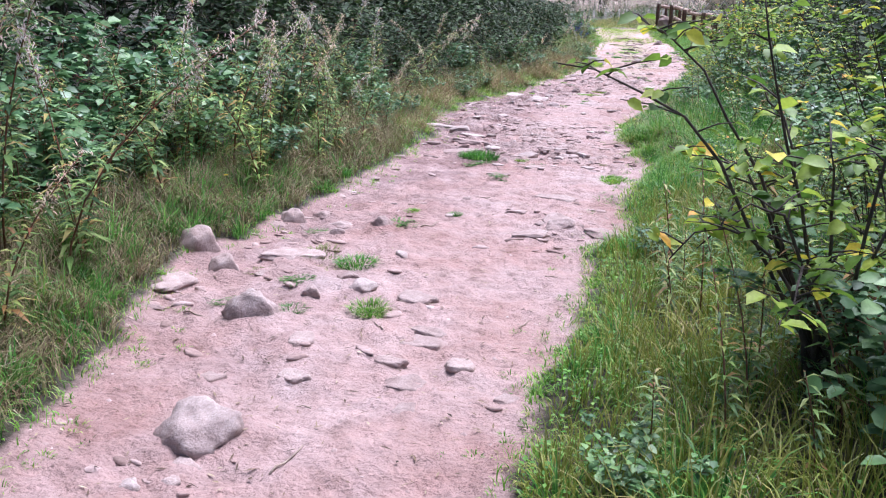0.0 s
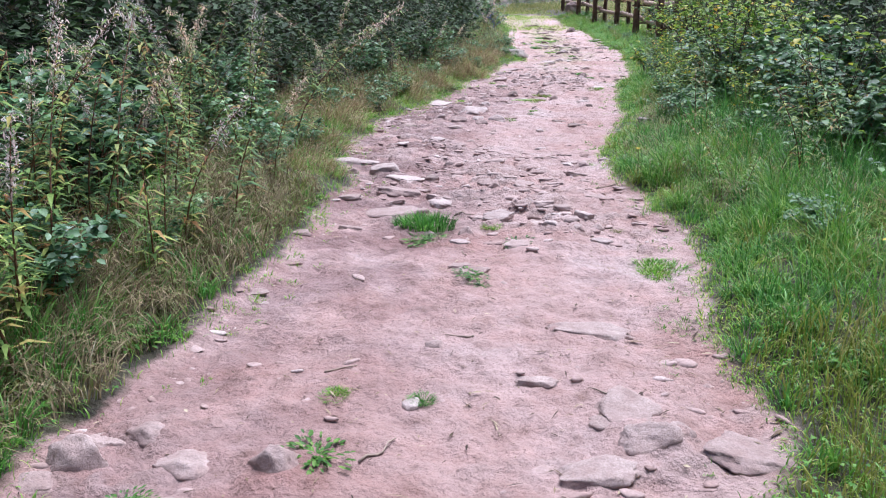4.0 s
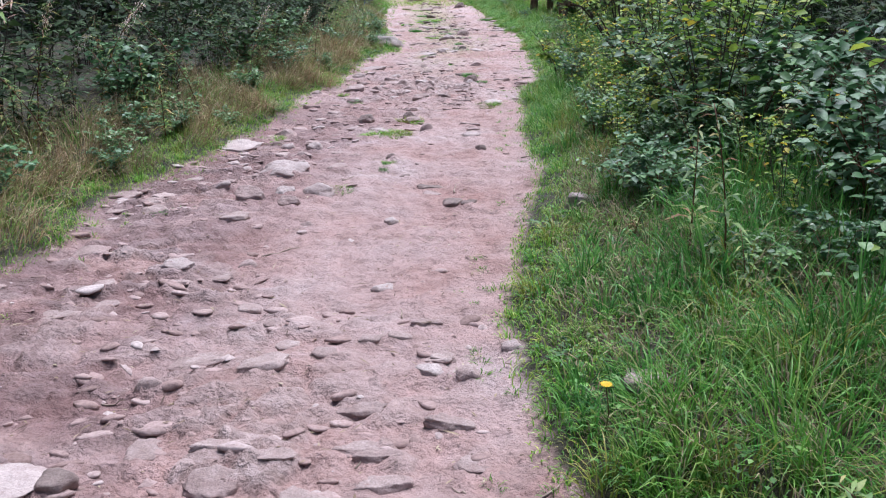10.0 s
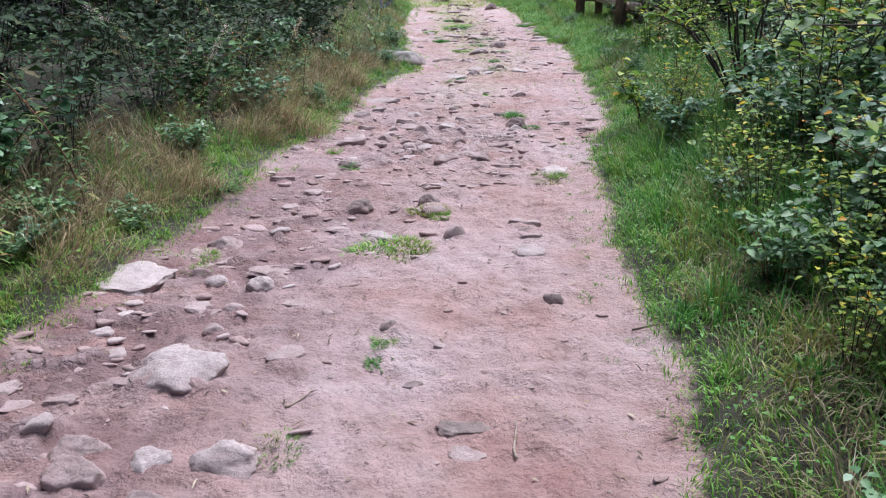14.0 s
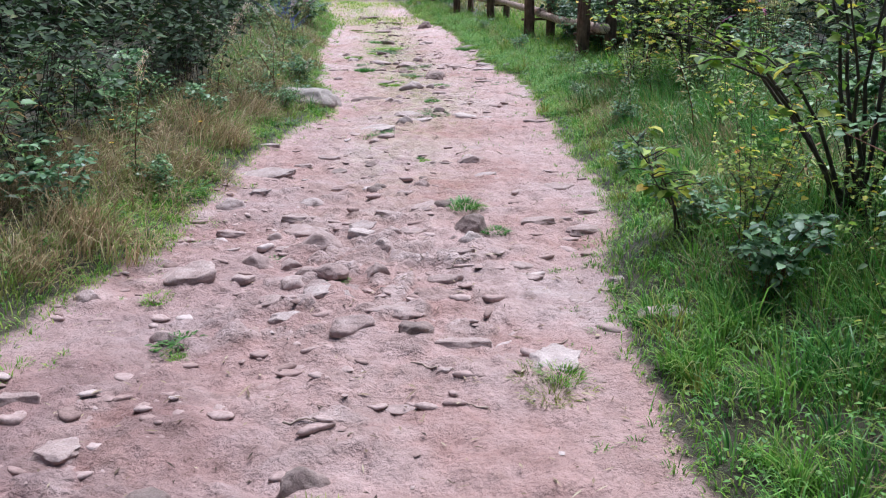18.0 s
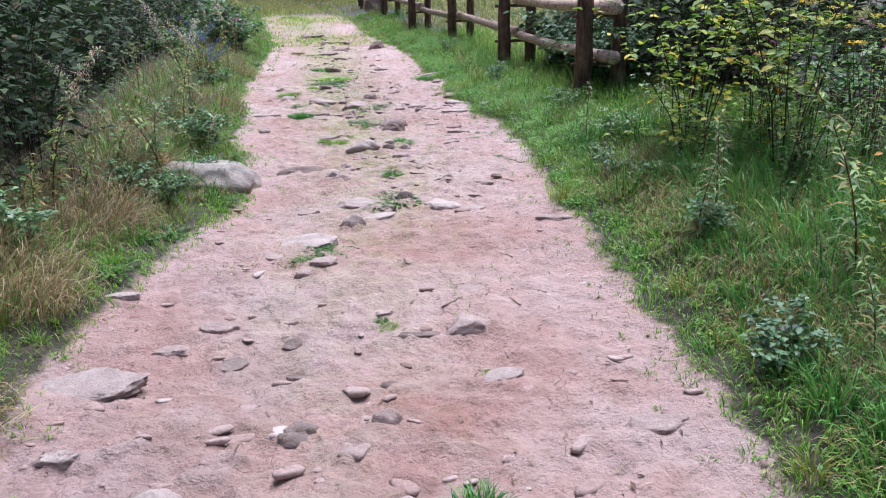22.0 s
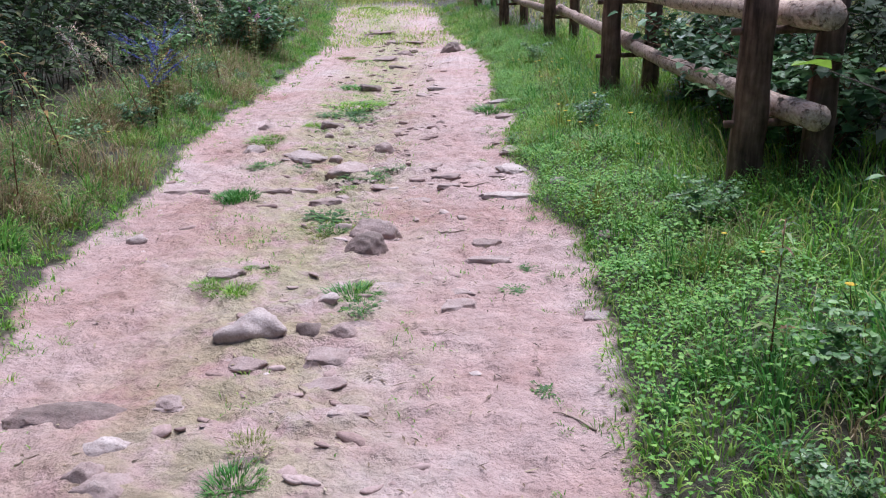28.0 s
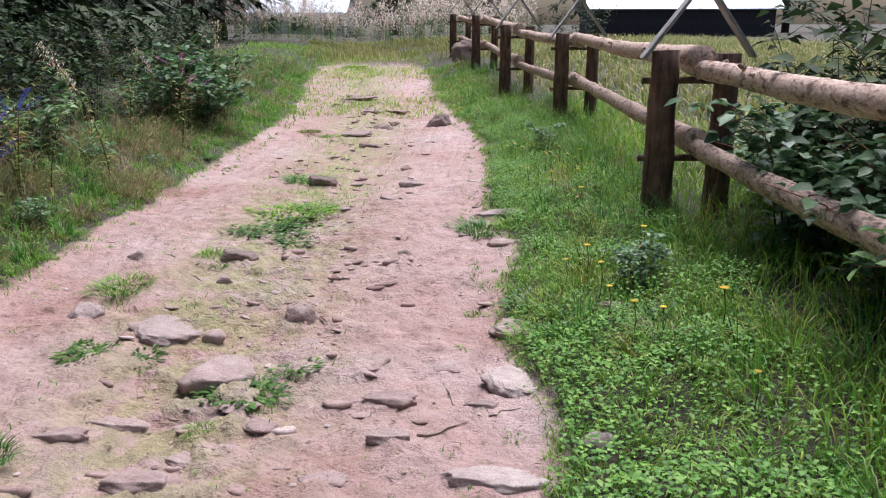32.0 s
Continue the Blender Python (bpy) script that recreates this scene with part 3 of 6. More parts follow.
ROUND_A = [(-1.81, 3.83, 0.15, 0.11, 0.094), (-2.46, 4.11, 0.24, 0.17, 0.095), (-2.8, 4.4, 0.31, 0.22, 0.136), (-2.15, 5.02, 0.11, 0.08, 0.05), (-2.56, 5.24, 0.22, 0.16, 0.111), (-1.92, 5.28, 0.18, 0.13, 0.111), (-2.23, 5.29, 0.23, 0.17, 0.04), (-2.42, 5.42, 0.19, 0.13, 0.046), (-1.63, 8.21, 0.11, 0.08, 0.044), (-1.55, 9.5, 0.14, 0.1, 0.064), (-2.79, 9.77, 0.11, 0.08, 0.054), (-2.02, 10.26, 0.1, 0.08, 0.05), (-1.98, 11.63, 0.11, 0.08, 0.027), (-1.39, 13.89, 0.09, 0.07, 0.059), (-2.17, 13.93, 0.1, 0.07, 0.03), (-2.13, 14.13, 0.12, 0.08, 0.035), (-2.46, 14.62, 0.1, 0.07, 0.042), (-2.46, 15.04, 0.21, 0.15, 0.059)]
ROUND_B = [(-1.16, 15.25, 0.13, 0.09, 0.062), (-1.12, 17.15, 0.27, 0.11, 0.027), (-1.7, 17.37, 0.28, 0.15, 0.028), (-2.54, 17.4, 0.15, 0.11, 0.05), (-1.48, 17.52, 0.17, 0.13, 0.057), (-1.23, 17.72, 0.16, 0.12, 0.1), (-1.89, 17.97, 0.2, 0.14, 0.073), (-1.21, 18.07, 0.15, 0.1, 0.06), (-1.57, 18.22, 0.28, 0.2, 0.099), (-0.81, 18.26, 0.09, 0.07, 0.04), (-1.18, 18.37, 0.15, 0.1, 0.053), (-1.85, 18.4, 0.1, 0.07, 0.049), (-0.97, 19.52, 0.14, 0.1, 0.048), (-0.78, 22.65, 0.12, 0.08, 0.072), (-0.2, 22.99, 0.25, 0.09, 0.025), (-0.41, 23.17, 0.1, 0.07, 0.041), (-1.25, 23.34, 0.19, 0.13, 0.039), (-1.32, 23.39, 0.16, 0.11, 0.058)]
ROUND_C = [(-1.24, 23.87, 0.14, 0.1, 0.023), (-0.7, 24.43, 0.15, 0.11, 0.047), (-0.22, 24.96, 0.17, 0.09, 0.017), (-0.98, 26.02, 0.12, 0.09, 0.039), (-0.98, 28.2, 0.2, 0.15, 0.069), (-1.59, 28.71, 0.15, 0.11, 0.094), (-2.29, 29.21, 0.21, 0.15, 0.056), (-0.59, 29.41, 0.11, 0.08, 0.033), (-1.58, 35.82, 0.32, 0.23, 0.082)]
ROUND_DARK = [(-0.68, 14.19, 0.1, 0.07, 0.055), (-1.82, 15.82, 0.22, 0.16, 0.058), (-1.36, 15.91, 0.17, 0.12, 0.086), (-0.71, 18.43, 0.21, 0.15, 0.128), (-1.32, 19.42, 0.13, 0.09, 0.039), (-1.29, 19.48, 0.13, 0.09, 0.043), (-1.58, 23.82, 0.47, 0.19, 0.047), (-0.85, 24.43, 0.13, 0.09, 0.072), (-0.78, 25.57, 0.27, 0.19, 0.092), (-0.84, 36.2, 0.39, 0.28, 0.143)]
SLAB_PALE_A = [(-1.56, 5.79, 0.08, 0.09, 0.011), (-1.64, 7.93, 0.14, 0.1, 0.018), (-0.76, 8.05, 0.15, 0.1, 0.02), (-1.46, 8.59, 0.23, 0.2, 0.03), (-1.9, 8.9, 0.19, 0.15, 0.024), (-2.9, 10.32, 0.49, 0.23, 0.03), (-1.23, 11.27, 0.12, 0.09, 0.015), (-2.33, 11.53, 0.17, 0.11, 0.023), (-2.51, 13.67, 0.12, 0.09, 0.016), (-2.66, 13.89, 0.12, 0.07, 0.015), (-2.62, 14.07, 0.11, 0.08, 0.014), (-2.8, 14.51, 0.44, 0.34, 0.03), (-0.74, 14.93, 0.19, 0.16, 0.025), (-1.58, 15.21, 0.27, 0.11, 0.03), (-0.48, 16.67, 0.2, 0.18, 0.026), (0.05, 16.99, 0.25, 0.1, 0.03), (-1.58, 17.17, 0.19, 0.09, 0.025), (-0.04, 17.51, 0.11, 0.05, 0.015)]
SLAB_PALE_B = [(-1.35, 18.54, 0.17, 0.13, 0.022), (-2.11, 19.38, 0.15, 0.06, 0.019), (-0.52, 19.8, 0.2, 0.12, 0.026), (-2.2, 19.93, 0.51, 0.22, 0.03), (-2.3, 20.84, 0.18, 0.07, 0.023), (-1.42, 21.65, 0.37, 0.25, 0.03), (-0.99, 22.19, 0.26, 0.11, 0.03), (-0.32, 22.31, 0.16, 0.1, 0.021), (-0.51, 22.44, 0.26, 0.19, 0.03), (-1.12, 22.56, 0.29, 0.17, 0.03), (0.4, 24.65, 0.12, 0.1, 0.015), (0.01, 26.65, 0.36, 0.14, 0.03), (0.11, 27.43, 0.3, 0.27, 0.03), (-1.62, 27.95, 0.37, 0.28, 0.03), (0.05, 30.5, 0.41, 0.16, 0.03), (-0.78, 31.86, 0.26, 0.13, 0.03)]
SLAB_A = [(-1.53, 2.18, 0.14, 0.08, 0.019), (-0.91, 2.75, 0.1, 0.09, 0.013), (-1.8, 2.8, 0.12, 0.1, 0.016), (-1.47, 2.91, 0.17, 0.09, 0.022), (-0.99, 2.99, 0.18, 0.15, 0.023), (-1.12, 3.16, 0.17, 0.07, 0.023), (-0.81, 3.21, 0.13, 0.11, 0.017), (-1.59, 3.25, 0.13, 0.15, 0.017), (-1.05, 3.44, 0.22, 0.17, 0.029), (-1.06, 3.57, 0.2, 0.09, 0.025), (-2.64, 3.81, 0.26, 0.3, 0.03), (-1.25, 3.97, 0.25, 0.14, 0.03), (-2.17, 4.43, 0.42, 0.23, 0.03), (-2.56, 5.4, 0.19, 0.14, 0.024), (-0.88, 5.4, 0.28, 0.16, 0.03), (-0.35, 5.58, 0.33, 0.26, 0.03), (-0.83, 5.72, 0.13, 0.09, 0.017), (-0.75, 5.83, 0.24, 0.27, 0.03)]
SLAB_B = [(-1.09, 6.03, 0.18, 0.08, 0.023), (-0.87, 6.57, 0.38, 0.15, 0.03), (-1.27, 7.92, 0.17, 0.17, 0.023), (-2.39, 8.16, 0.17, 0.1, 0.023), (-1.18, 8.45, 0.1, 0.11, 0.013), (-2.21, 8.6, 0.54, 0.22, 0.03), (-1.14, 8.89, 0.19, 0.15, 0.025), (-2.61, 8.93, 0.21, 0.11, 0.028), (-1.92, 9.01, 0.21, 0.08, 0.027), (-1.32, 9.53, 0.18, 0.16, 0.024), (-1.08, 9.68, 0.19, 0.09, 0.025), (-1.62, 9.7, 0.22, 0.15, 0.029), (-1.11, 9.83, 0.18, 0.07, 0.023), (-1.9, 9.86, 0.12, 0.13, 0.015), (-1.63, 9.86, 0.21, 0.08, 0.027), (-0.88, 10, 0.19, 0.08, 0.024), (-1.63, 10.43, 0.22, 0.14, 0.029), (-0.93, 10.48, 0.1, 0.05, 0.013)]
SLAB_C = [(-1.39, 10.5, 0.12, 0.07, 0.015), (-1.22, 10.63, 0.11, 0.06, 0.014), (-1.11, 10.66, 0.11, 0.06, 0.014), (-1.57, 10.66, 0.11, 0.12, 0.014), (-0.99, 10.81, 0.15, 0.07, 0.019), (-1.67, 10.82, 0.09, 0.07, 0.011), (-1.83, 11.02, 0.12, 0.08, 0.016), (-2.87, 12.93, 0.15, 0.18, 0.02), (-1.05, 13.05, 0.14, 0.09, 0.019), (-2.55, 13.32, 0.14, 0.06, 0.018), (-2.32, 14.15, 0.16, 0.12, 0.021), (-0.72, 15.25, 0.14, 0.05, 0.018), (-0.74, 15.48, 0.21, 0.09, 0.028), (-2.25, 15.8, 0.13, 0.09, 0.018), (-2.17, 16.13, 0.14, 0.14, 0.019), (-2.45, 16.45, 0.19, 0.07, 0.024), (-0.82, 16.86, 0.25, 0.1, 0.03), (-0.89, 17.6, 0.2, 0.08, 0.026)]
SLAB_D = [(-2.22, 17.71, 0.2, 0.23, 0.026), (-0.48, 17.81, 0.13, 0.09, 0.017), (-0.79, 17.9, 0.16, 0.07, 0.021), (-1.05, 18.41, 0.18, 0.09, 0.024), (-2.11, 18.46, 0.18, 0.09, 0.023), (-0.02, 18.49, 0.21, 0.14, 0.027), (-1.7, 18.53, 0.3, 0.17, 0.03), (-0.28, 18.56, 0.23, 0.12, 0.03), (-1.75, 18.69, 0.21, 0.09, 0.028), (-1.17, 18.73, 0.21, 0.11, 0.027), (0.06, 18.77, 0.17, 0.09, 0.022), (-0.97, 18.91, 0.18, 0.21, 0.024), (-1.1, 19.31, 0.11, 0.11, 0.014), (-0.04, 19.33, 0.25, 0.1, 0.03), (-1.04, 19.54, 0.1, 0.08, 0.014), (-1.92, 20.25, 0.15, 0.11, 0.02), (-1.75, 20.42, 0.2, 0.08, 0.026), (-1.3, 21.26, 0.17, 0.11, 0.022)]
SLAB_E = [(-1.6, 21.42, 0.14, 0.08, 0.018), (0.18, 21.9, 0.27, 0.11, 0.03), (-1.47, 22.44, 0.17, 0.11, 0.022), (-0.19, 23.18, 0.07, 0.05, 0.009), (0.01, 23.29, 0.11, 0.04, 0.015), (-0.74, 24.3, 0.2, 0.18, 0.027), (-0.22, 24.8, 0.17, 0.13, 0.022), (-1.44, 25.15, 0.23, 0.1, 0.03), (-0.09, 25.48, 0.26, 0.1, 0.03), (0.59, 25.68, 0.16, 0.11, 0.021), (-0.11, 25.74, 0.19, 0.08, 0.025), (-1.18, 26.59, 0.24, 0.14, 0.03), (-2.24, 26.87, 0.34, 0.14, 0.03), (-1.61, 26.89, 0.23, 0.09, 0.03), (-0.37, 26.92, 0.17, 0.09, 0.022), (-1.46, 27.06, 0.26, 0.1, 0.03), (-0.04, 27.22, 0.14, 0.05, 0.018), (-0.42, 27.28, 0.25, 0.13, 0.03)]
SLAB_F = [(-0.56, 27.65, 0.19, 0.2, 0.024), (0.14, 28.02, 0.3, 0.19, 0.03), (0.6, 28.16, 0.16, 0.11, 0.02), (0.06, 29.68, 0.25, 0.13, 0.03), (-0.89, 31.03, 0.21, 0.1, 0.028), (-1.65, 37.74, 0.46, 0.52, 0.03), (-2.51, 39.54, 0.42, 0.48, 0.03)]
BLOCK_PALE_A = [(-1.64, 2.02, 0.08, 0.06, 0.039), (-1.59, 2.35, 0.33, 0.24, 0.196), (-1.57, 4, 0.15, 0.11, 0.051), (-1.55, 4.62, 0.09, 0.06, 0.048), (-0.35, 8.25, 0.04, 0.03, 0.019), (-1.07, 8.3, 0.1, 0.07, 0.06), (-0.86, 8.53, 0.14, 0.1, 0.064), (-1.79, 9.5, 0.09, 0.06, 0.041), (-2.3, 9.62, 0.37, 0.27, 0.038), (-2.52, 9.85, 0.27, 0.19, 0.106), (-0.97, 10.37, 0.11, 0.08, 0.029), (-0.64, 10.53, 0.09, 0.07, 0.041), (-1.27, 12.34, 0.08, 0.06, 0.029), (-0.1, 12.34, 0.21, 0.15, 0.095), (-2.04, 12.88, 0.15, 0.11, 0.094), (-2.52, 13.11, 0.12, 0.09, 0.073), (-2.15, 13.46, 0.35, 0.25, 0.072), (-2.19, 15.24, 0.12, 0.08, 0.03)]
BLOCK_PALE_B = [(-1.36, 17.37, 0.1, 0.07, 0.061), (-1.47, 17.41, 0.17, 0.12, 0.104), (-1.34, 18.34, 0.17, 0.12, 0.064), (-0.84, 24.84, 0.11, 0.08, 0.035), (-2.15, 25.75, 0.12, 0.09, 0.041), (-2.12, 28.09, 0.2, 0.15, 0.093)]
BLOCK_A = [(-1.51, 2.06, 0.07, 0.05, 0.044), (-0.69, 5.59, 0.22, 0.16, 0.081), (-0.6, 5.64, 0.13, 0.09, 0.081), (-1.54, 6.31, 0.09, 0.06, 0.052), (-0.9, 8.28, 0.09, 0.07, 0.029), (-0.94, 8.4, 0.11, 0.08, 0.062), (-1.15, 9.09, 0.09, 0.07, 0.057), (-0.82, 10.32, 0.09, 0.07, 0.035), (-1.97, 12.69, 0.15, 0.11, 0.079), (-2.25, 12.83, 0.19, 0.14, 0.071), (-2.31, 12.99, 0.19, 0.14, 0.066), (-1.79, 13.65, 0.16, 0.11, 0.032), (-1.29, 17.01, 0.19, 0.13, 0.057), (-1.63, 17.62, 0.12, 0.09, 0.074), (-2.14, 17.63, 0.25, 0.18, 0.082), (-0.59, 20.3, 0.21, 0.15, 0.057), (-1.4, 21.13, 0.1, 0.08, 0.065), (-0.58, 25.03, 0.17, 0.13, 0.02)]
BLOCK_B = [(-0.75, 25.84, 0.28, 0.2, 0.113), (-1.2, 27.41, 0.32, 0.23, 0.119), (-0.2, 27.61, 0.12, 0.09, 0.015), (-1.37, 27.91, 0.11, 0.08, 0.044)]
BLOCK_DARK = [(-2.09, 9.65, 0.12, 0.09, 0.047), (-0.79, 12.68, 0.1, 0.07, 0.029), (-0.9, 12.71, 0.13, 0.1, 0.031), (-1.06, 13.19, 0.18, 0.09, 0.018), (-1.26, 13.47, 0.08, 0.04, 0.008), (-0.75, 15.35, 0.16, 0.07, 0.016), (-1.02, 16.91, 0.14, 0.1, 0.063), (-0.85, 18.87, 0.11, 0.08, 0.055), (-0.97, 19.83, 0.07, 0.05, 0.042), (-1.34, 19.99, 0.15, 0.05, 0.015), (-1.63, 20.1, 0.13, 0.1, 0.023), (-1.39, 20.22, 0.09, 0.07, 0.056), (-0.81, 20.26, 0.2, 0.07, 0.02), (-1.4, 20.27, 0.09, 0.06, 0.013), (-0.83, 23.48, 0.12, 0.05, 0.012), (-1.64, 29.19, 0.22, 0.16, 0.058), (-1.65, 31.84, 0.27, 0.19, 0.079), (-1.59, 34.53, 0.28, 0.2, 0.056)]
LESSER_A = [(-1.71, 4.15, 0.15, 0.06), (-1.49, 7.3, 0.2, 0.03), (-1.57, 7.43, 0.14, 0.03), (-2.66, 7.91, 0.13, 0.03), (-0.77, 8.36, 0.09, 0.04), (-1, 8.77, 0.13, 0.05), (-2.25, 9.17, 0.35, 0.08), (-1.29, 9.25, 0.1, 0.04), (-0.19, 10.11, 0.22, 0.05), (-2.64, 11.36, 0.12, 0.02), (-1.79, 12.17, 0.07, 0.02), (-1.79, 12.32, 0.09, 0.04), (-2.26, 12.4, 0.2, 0.08), (-2.8, 12.64, 0.25, 0.12), (-3.15, 12.92, 0.24, 0.03), (-1.17, 13.76, 0.06, 0.02), (-1.29, 15.73, 0.2, 0.12), (-0.91, 16.61, 0.06, 0.02), (-2.09, 17.01, 0.11, 0.07), (-1.89, 17.67, 0.11, 0.03), (-1.46, 17.7, 0.18, 0.1), (-1.59, 17.76, 0.07, 0.06), (-1.59, 17.86, 0.12, 0.05), (-1.72, 18.01, 0.16, 0.13)]
LESSER_B = [(-1.41, 20.49, 0.08, 0.03), (-0.98, 20.54, 0.09, 0.02), (-2.27, 23.08, 0.75, 0.14), (-0.94, 32.79, 0.12, 0.06), (-1.9, 35.28, 0.46, 0.06), (-1.96, 37.28, 0.36, 0.11), (-2.48, 39.05, 0.71, 0.07)]
SHAPES = (("round", 0, (ROUND_PALE,)), ("round", 1, (ROUND_A, ROUND_B, ROUND_C)), ("round", 2, (ROUND_DARK,)), ("slab", 0, (SLAB_PALE_A, SLAB_PALE_B)), ("slab", 1, (SLAB_A, SLAB_B, SLAB_C, SLAB_D, SLAB_E, SLAB_F)),
          ("block", 0, (BLOCK_PALE_A, BLOCK_PALE_B)), ("block", 1, (BLOCK_A, BLOCK_B)), ("block", 2, (BLOCK_DARK,)))
SHADES = ("pale pinkish-grey", "dusty grey-pink", "dark grey-brown")
WORDS = {"round": "rounded stone half sunk in the path", "slab": "flat stone slab bedded in the trodden earth", "block": "broken angular stone lying on the path"}


def spaced(lo, hi, step, reach, count):
    inner = np.arange(lo, hi + step / 2, step)
    out = np.geomspace(step * 2, reach, count)
    return np.concatenate([(lo - out)[::-1], inner, hi + out])


gx, gy = spaced(-3.3, 0.6, 0.019, 400, 40), spaced(1.6, 31, 0.024, 400, 60)
GX, GY = np.meshgrid(gx, gy)
GZ = land(GX, GY)
for _shape, _shade, _rows in SHAPES:
    for _x, _y, _w, _deep, _h in (row for rows in _rows for row in rows):
        _i, _j = np.searchsorted(gx, (_x - 2 * _w, _x + 2 * _w)), np.searchsorted(gy, (_y - 2 * _w, _y + 2 * _w))
        _box = np.s_[_j[0]:_j[1], _i[0]:_i[1]]
        _X, _Y = GX[_box] - _x, GY[_box] - _y
        GZ[_box] += min(0.3 * _h, 0.025) * np.exp(-((_X / (0.7 * _w)) ** 2 + (_Y / (0.55 * _deep + 0.06)) ** 2) ** 1.3) * (0.5 + vnoise(GX[_box] * 9, GY[_box] * 9))
nx, ny = len(gx), len(gy)
idx = np.arange(nx * ny).reshape(ny, nx)
quads = np.stack([idx[:-1, :-1], idx[:-1, 1:], idx[1:, 1:], idx[1:, :-1]], -1).reshape(-1, 4)
ground_me = mesh_of("ground", np.stack([GX, GY, GZ], -1), quads, GROUND, True)
_at = ground_me.attributes.new("trodden", "FLOAT", "POINT")
_d = outside(GX, GY)
_far = np.clip((GY - 40) / 12, 0, 0.6)
_at.data.foreach_set("value", (np.clip(0.5 - _d / 0.25, 0, 1) * (1 - _far)).ravel().astype(np.float32))
_val = shard(GX, GY, 0)
_st = stoniness(GX, GY)
_mid = (edge_left(GY) + edge_right(GY)) / 2
# dry rises with distance: the far path's brightness painted into its colour
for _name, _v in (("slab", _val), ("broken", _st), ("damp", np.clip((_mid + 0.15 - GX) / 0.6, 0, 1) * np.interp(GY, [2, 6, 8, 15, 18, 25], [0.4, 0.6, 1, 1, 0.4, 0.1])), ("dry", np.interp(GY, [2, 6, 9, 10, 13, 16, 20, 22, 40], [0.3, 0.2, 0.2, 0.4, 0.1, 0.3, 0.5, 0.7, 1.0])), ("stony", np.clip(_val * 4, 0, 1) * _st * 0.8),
                  ("mossy", np.exp(-((GX - _mid + 0.15) / 0.55) ** 2) * np.interp(GY, [18, 23, 30, 45], [0.0, 0.5, 0.9, 1.0]))):
    _a = ground_me.attributes.new(_name, "FLOAT", "POINT")
    _a.data.foreach_set("value", _v.ravel().astype(np.float32))
ground = tagged(new("ground", ground_me), "pinkish trodden earth path between grassy verges and forest soil", "ground", kind="structure")


def zat(x, y):
    return float(land(x, y))


